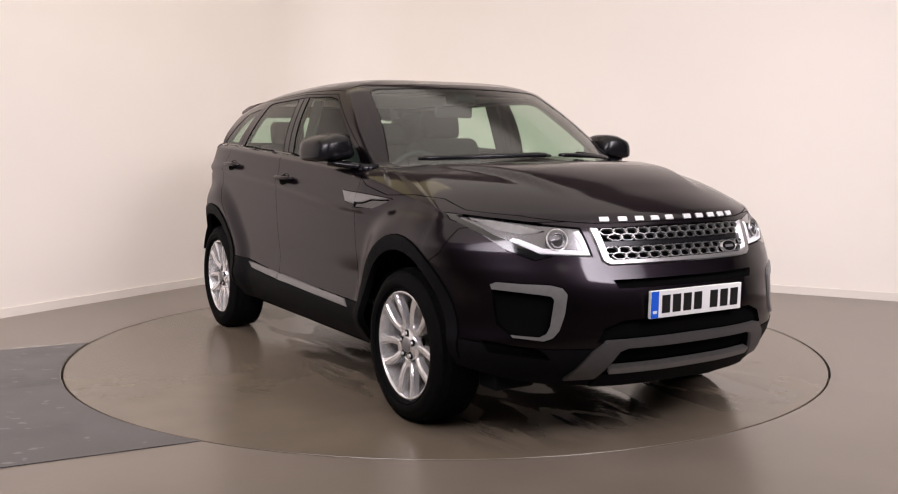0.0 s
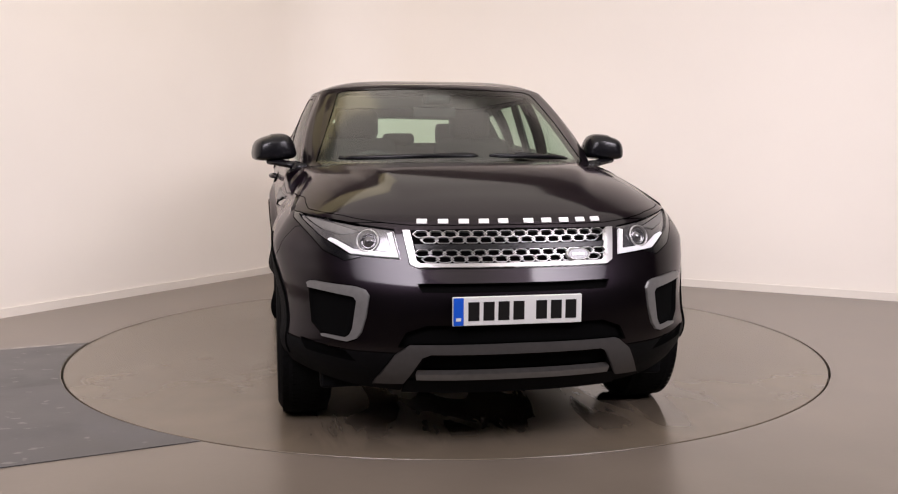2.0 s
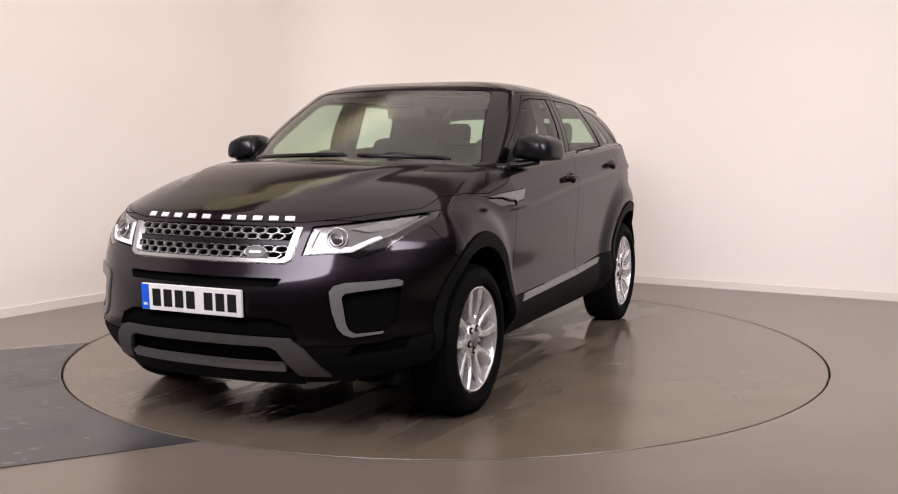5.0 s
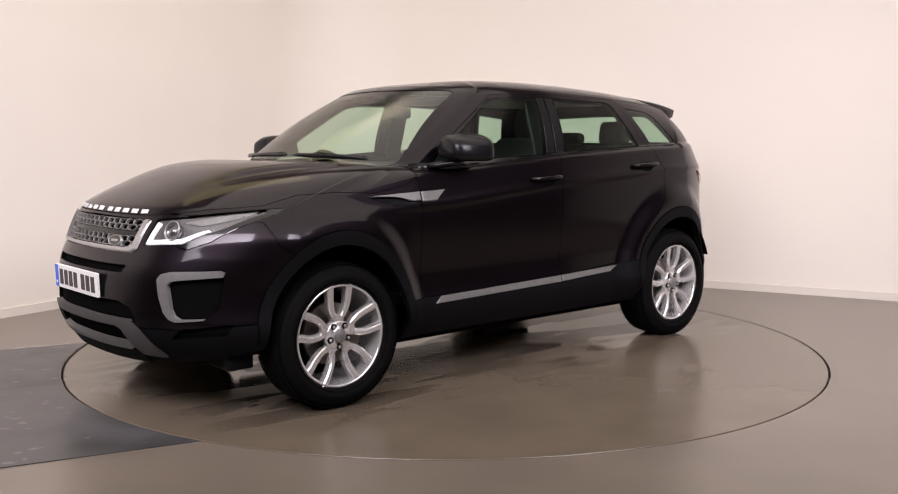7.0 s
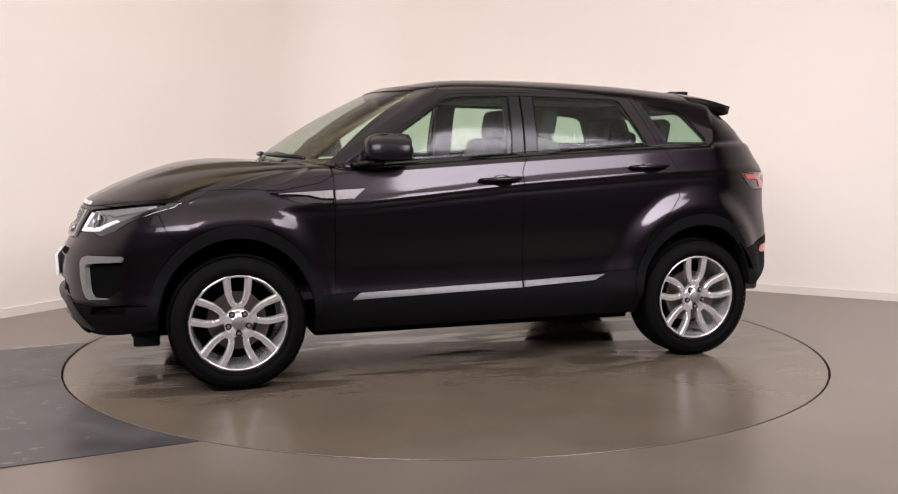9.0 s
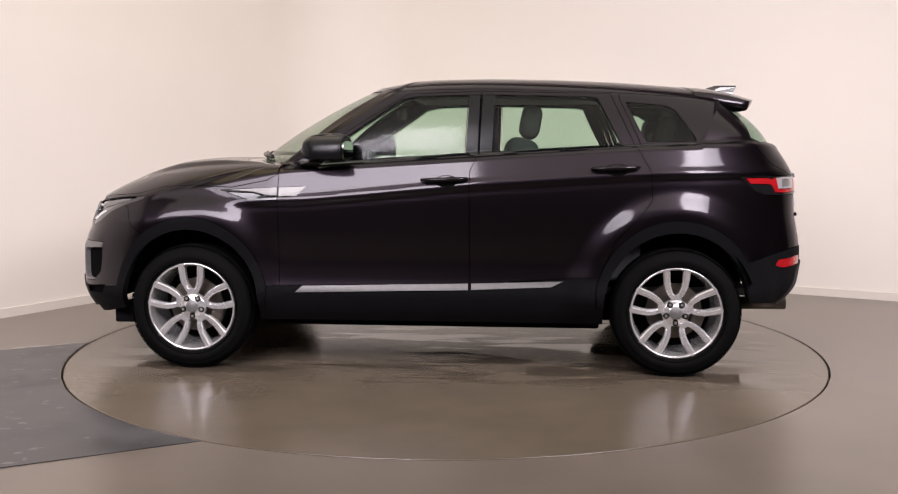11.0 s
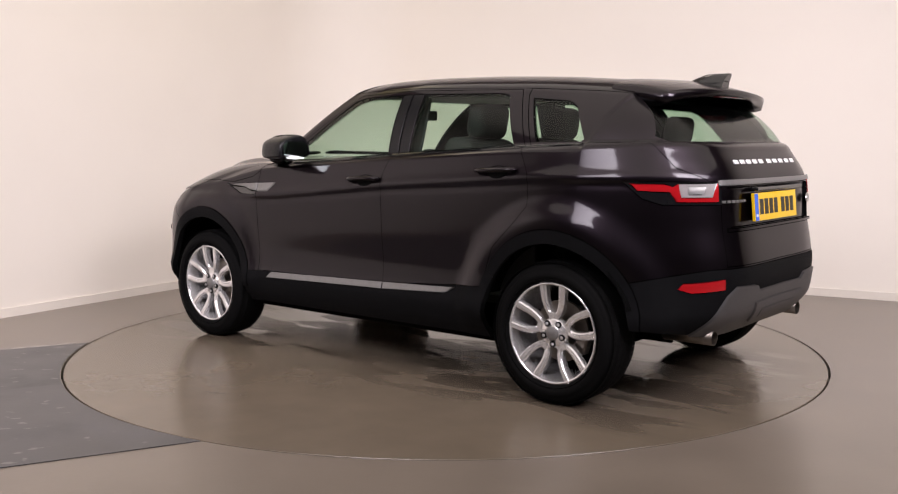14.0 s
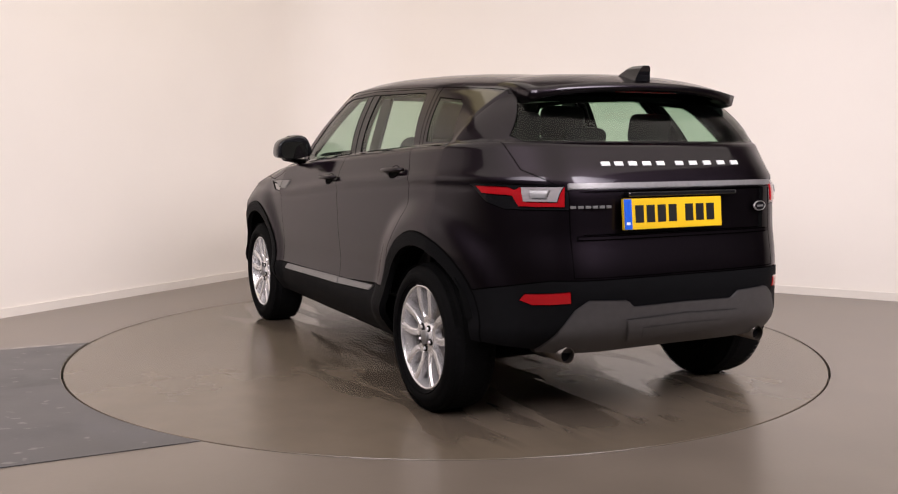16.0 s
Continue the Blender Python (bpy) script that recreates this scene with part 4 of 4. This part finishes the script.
MIRROR = material("mirror_glass", (0.5, 0.55, 0.53), 0.02, 1.0)
heads = both_sides("door_mirror", mirror_head, SATIN_BLACK, "black door mirror")
for name, fn, mat in (("mirror_stalk", mirror_stalk, SATIN_BLACK), ("mirror_foot", mirror_foot, SATIN_BLACK), ("mirror_pane", mirror_pane, MIRROR)):
    for ob, h in zip(both_sides(name, fn, mat, "", mat is not MIRROR), heads):
        ob.parent = h


# wipers
def wiper(ys, z0, z1, r):
    pts = []
    for k in range(11):
        u = k / 10
        p, n = onto("front", ys[0] + (ys[1] - ys[0]) * u, z0 + (z1 - z0) * u, 0.016)
        pts.append(p)
    return tube(pts, [r * 0.6] + [r] * 9 + [r * 0.6], 8)


for a, b, z0, z1 in ((-0.60, 0.06, 1.166, 1.184), (0.14, 0.57, 1.180, 1.168)):
    blade = part("wiper", wiper((a, b), z0, z1, 0.012), SATIN_BLACK, CAR, "black windscreen wiper", True)
    part("wiper_arm", wiper((a + 0.33 * (b - a), b + 0.02), z0 + 0.010, z1 - 0.006, 0.010), SATIN_BLACK, blade, "", True)


# roof spoiler, aerial fin
def spoiler():
    bm = bmesh.new()
    top, low = [], []
    ny, nx = 25, 9
    for i in range(ny):
        y = -0.585 + 1.17 * i / (ny - 1)
        q = abs(y) / 0.585
        xe, ze = -1.845 + 0.10 * q ** 2.6, 1.512 - 0.030 * q ** 2
        x0 = -1.40 - 0.05 * q
        z0 = spine_z(x0) - 0.055 * q ** 4 + 0.006
        rt, rl = [], []
        for k in range(nx):
            u = k / (nx - 1)
            x = x0 + (xe - x0) * u
            z = z0 + (ze - z0) * u + 0.022 * math.sin(math.pi * u) * (1 - 0.5 * q)
            rt.append(bm.verts.new((x, y, z)))
            t = 0.012 + 0.045 * math.sin(math.pi * min(1, 1.12 - u)) * u + (0.075 * q ** 8) * (1 - u * 0.75)
            rl.append(bm.verts.new((x + 0.01 * u, y * (1 - 0.01), z - t)))
        top.append(rt)
        low.append(rl)
    for g, s in ((top, 1), (low, -1)):
        for i in range(ny - 1):
            for k in range(nx - 1):
                bm.faces.new((g[i][k], g[i][k + 1], g[i + 1][k + 1], g[i + 1][k])[::s])
    for i in range(ny - 1):
        bm.faces.new((top[i][-1], low[i][-1], low[i + 1][-1], top[i + 1][-1]))
    for i in (0, ny - 1):
        for k in range(nx - 1):
            bm.faces.new((top[i][k], low[i][k], low[i][k + 1], top[i][k + 1]))
    bmesh.ops.recalc_face_normals(bm, faces=bm.faces[:])
    return bm


sp = part("roof_spoiler", spoiler(), PAINT, CAR, "dark plum roof spoiler over the rear screen", True)
part("brake_light", box(-1.815, -1.775, -0.16, 0.16, 1.478, 1.490, 0.004), RED, sp, "thin red brake light")


def fin():
    bm = bmesh.new()
    rings = []
    for k, (z, x0, x1, w) in enumerate(((1.515, -1.45, -1.765, 0.06), (1.562, -1.55, -1.775, 0.046), (1.592, -1.63, -1.79, 0.034), (1.604, -1.67, -1.795, 0.020))):
        rings.append([bm.verts.new(p) for p in ((x0, 0, z), (x0 * 0.6 + x1 * 0.4, w, z), (x1, w * 0.8, z), (x1, -w * 0.8, z), (x0 * 0.6 + x1 * 0.4, -w, z))])
    for a, b in zip(rings, rings[1:]):
        for q in range(5):
            bm.faces.new((a[q], a[(q + 1) % 5], b[(q + 1) % 5], b[q]))
    bm.faces.new(rings[-1])
    bmesh.ops.recalc_face_normals(bm, faces=bm.faces[:])
    return bm


part("aerial_fin", fin(), GLOSS_BLACK, CAR, "gloss black shark fin aerial")
for s in (1, -1):
    pipe = part("exhaust_pipe", lathe([(0.032, 0.0), (0.036, 0.0), (0.036, -0.25), (0.03, -0.25), (0.032, 0.0)], 24, pose(-1.99, s * 0.545, 0.352, 0, -90, 0)), STEEL, CAR, "bright steel exhaust tailpipe", True)
    part("pipe_inside", lathe([(0.032, -0.03), (0.0005, -0.03)], 24, pose(-1.99, s * 0.545, 0.352, 0, -90, 0)), DARK, pipe)

# ---- inside ----
def cushion(x0, x1, y0, y1, z0, z1, lean=0.0, b=0.05):
    bm = box(-(x1 - x0) / 2, (x1 - x0) / 2, y0, y1, 0, z1 - z0, b, 4)
    bm.transform(pose((x0 + x1) / 2, 0, z0, 0, lean, 0))
    return bm


for s in (1, -1):
    seat = part("front_seat", cushion(-0.45, -0.25, s * 0.38 - 0.25, s * 0.38 + 0.25, 0.62, 1.30, -14, 0.07), CLOTH, CAR, "dark grey front seat", True)
    part("headrest", cushion(-0.59, -0.47, s * 0.38 - 0.14, s * 0.38 + 0.14, 1.28, 1.475, -10, 0.05), CLOTH, seat, "", True)
    part("seat_cushion", cushion(-0.36, 0.18, s * 0.38 - 0.25, s * 0.38 + 0.25, 0.58, 0.76, 0, 0.05), CLOTH, seat, "", True)
bench = part("rear_seat", cushion(-1.24, -1.10, -0.62, 0.62, 0.66, 1.26, -16, 0.05), CLOTH, CAR, "dark grey rear bench seat", True)
for y in (-0.40, 0.0, 0.40):
    part("headrest", cushion(-1.36, -1.27, y - 0.12, y + 0.12, 1.245, 1.405 if y else 1.33, -10, 0.04), CLOTH, bench, "", True)
dash = part("dashboard", box(0.55, 1.02, -0.70, 0.70, 0.80, 1.10, 0.07, 4), DASH, CAR, "dark dashboard", True)
part("cabin_floor", box(-1.75, 1.0, -0.72, 0.72, 0.42, 0.46), DASH, CAR, "dark cabin floor")
part("centre_console", box(-0.3, 0.6, -0.11, 0.11, 0.46, 0.86, 0.03, 3), DASH, CAR, "dark centre console", True)
wheel_pose = pose(0.47, -0.38, 1.03, 0, -68, 0)
steer = part("steering_wheel", lathe([(0.185 + 0.016 * math.cos(a), 0.016 * math.sin(a)) for a in (2 * math.pi * k / 10 for k in range(10))], 40, wheel_pose, True), DASH, CAR, "dark steering wheel", True)
part("wheel_boss", box(-0.06, 0.06, -0.17, 0.17, -0.03, 0.01, 0.02, 2, wheel_pose), DASH, steer)
mirror_in = part("rear_view_mirror", box(0.245, 0.275, -0.125, 0.125, 1.40, 1.465, 0.014, 3), DASH, CAR, "dark rear-view mirror", True)
part("sensor_box", box(0.28, 0.40, -0.075, 0.075, 1.475, 1.54, 0.02, 2), DASH, mirror_in)
part("roof_lining", box(-1.4, 0.18, -0.56, 0.56, 1.515, 1.53, 0.006), LINING, CAR, "pale roof lining")
both_sides("pillar_lining", lambda: box(-0.33, -0.20, 0.655, 0.675, 1.16, 1.53, 0.008, 2, Matrix.Translation((0, 0.055, 0)) @ Matrix.Translation((0, 0.7, 1.16)) @ Matrix.Rotation(radians(17), 4, "X") @ Matrix.Translation((0, -0.7, -1.16))), DASH, "dark door pillar lining", False)
both_sides("door_lining", lambda: box(-1.15, 0.72, 0.745, 0.79, 0.50, 1.13, 0.02), DASH, "dark door lining", False)
part("load_cover", box(-1.78, -1.28, -0.60, 0.60, 1.10, 1.12, 0.008), DASH, CAR, "dark load cover")


# ---- what moves: the turntable turns, and the car rides on it ----
TURN = [(0.0, -59.05), (0.5, -62.39), (1.0, -67.63), (1.5, -73.37), (2.0, -79.49), (2.5, -85.22), (3.0, -91.3), (3.5, -97.01), (4.0, -103.14), (4.5, -108.83),
        (5.0, -114.89), (5.8, -124.4), (6.7, -135.0), (7.5, -144.39), (8.0, -150.43), (8.5, -156.14), (9.0, -161.94), (9.8, -171.1), (10.7, -181.4), (11.5, -190.58), (12.0, -196.45),
        (12.5, -202.18), (13.0, -208.08), (13.5, -213.68), (14.0, -219.54), (14.5, -225.22), (15.0, -231.15), (15.5, -236.85), (16.0, -242.96)]


def motions():
    walk(turntable, [(t, pose(0, 0, 0, 0, 0, a)) for t, a in TURN])
    walk(CAR, [(t, pose(0, 0, 0, 0, 0, a) @ pose(0.029, -0.124, 0.0)) for t, a in TURN])


motions()
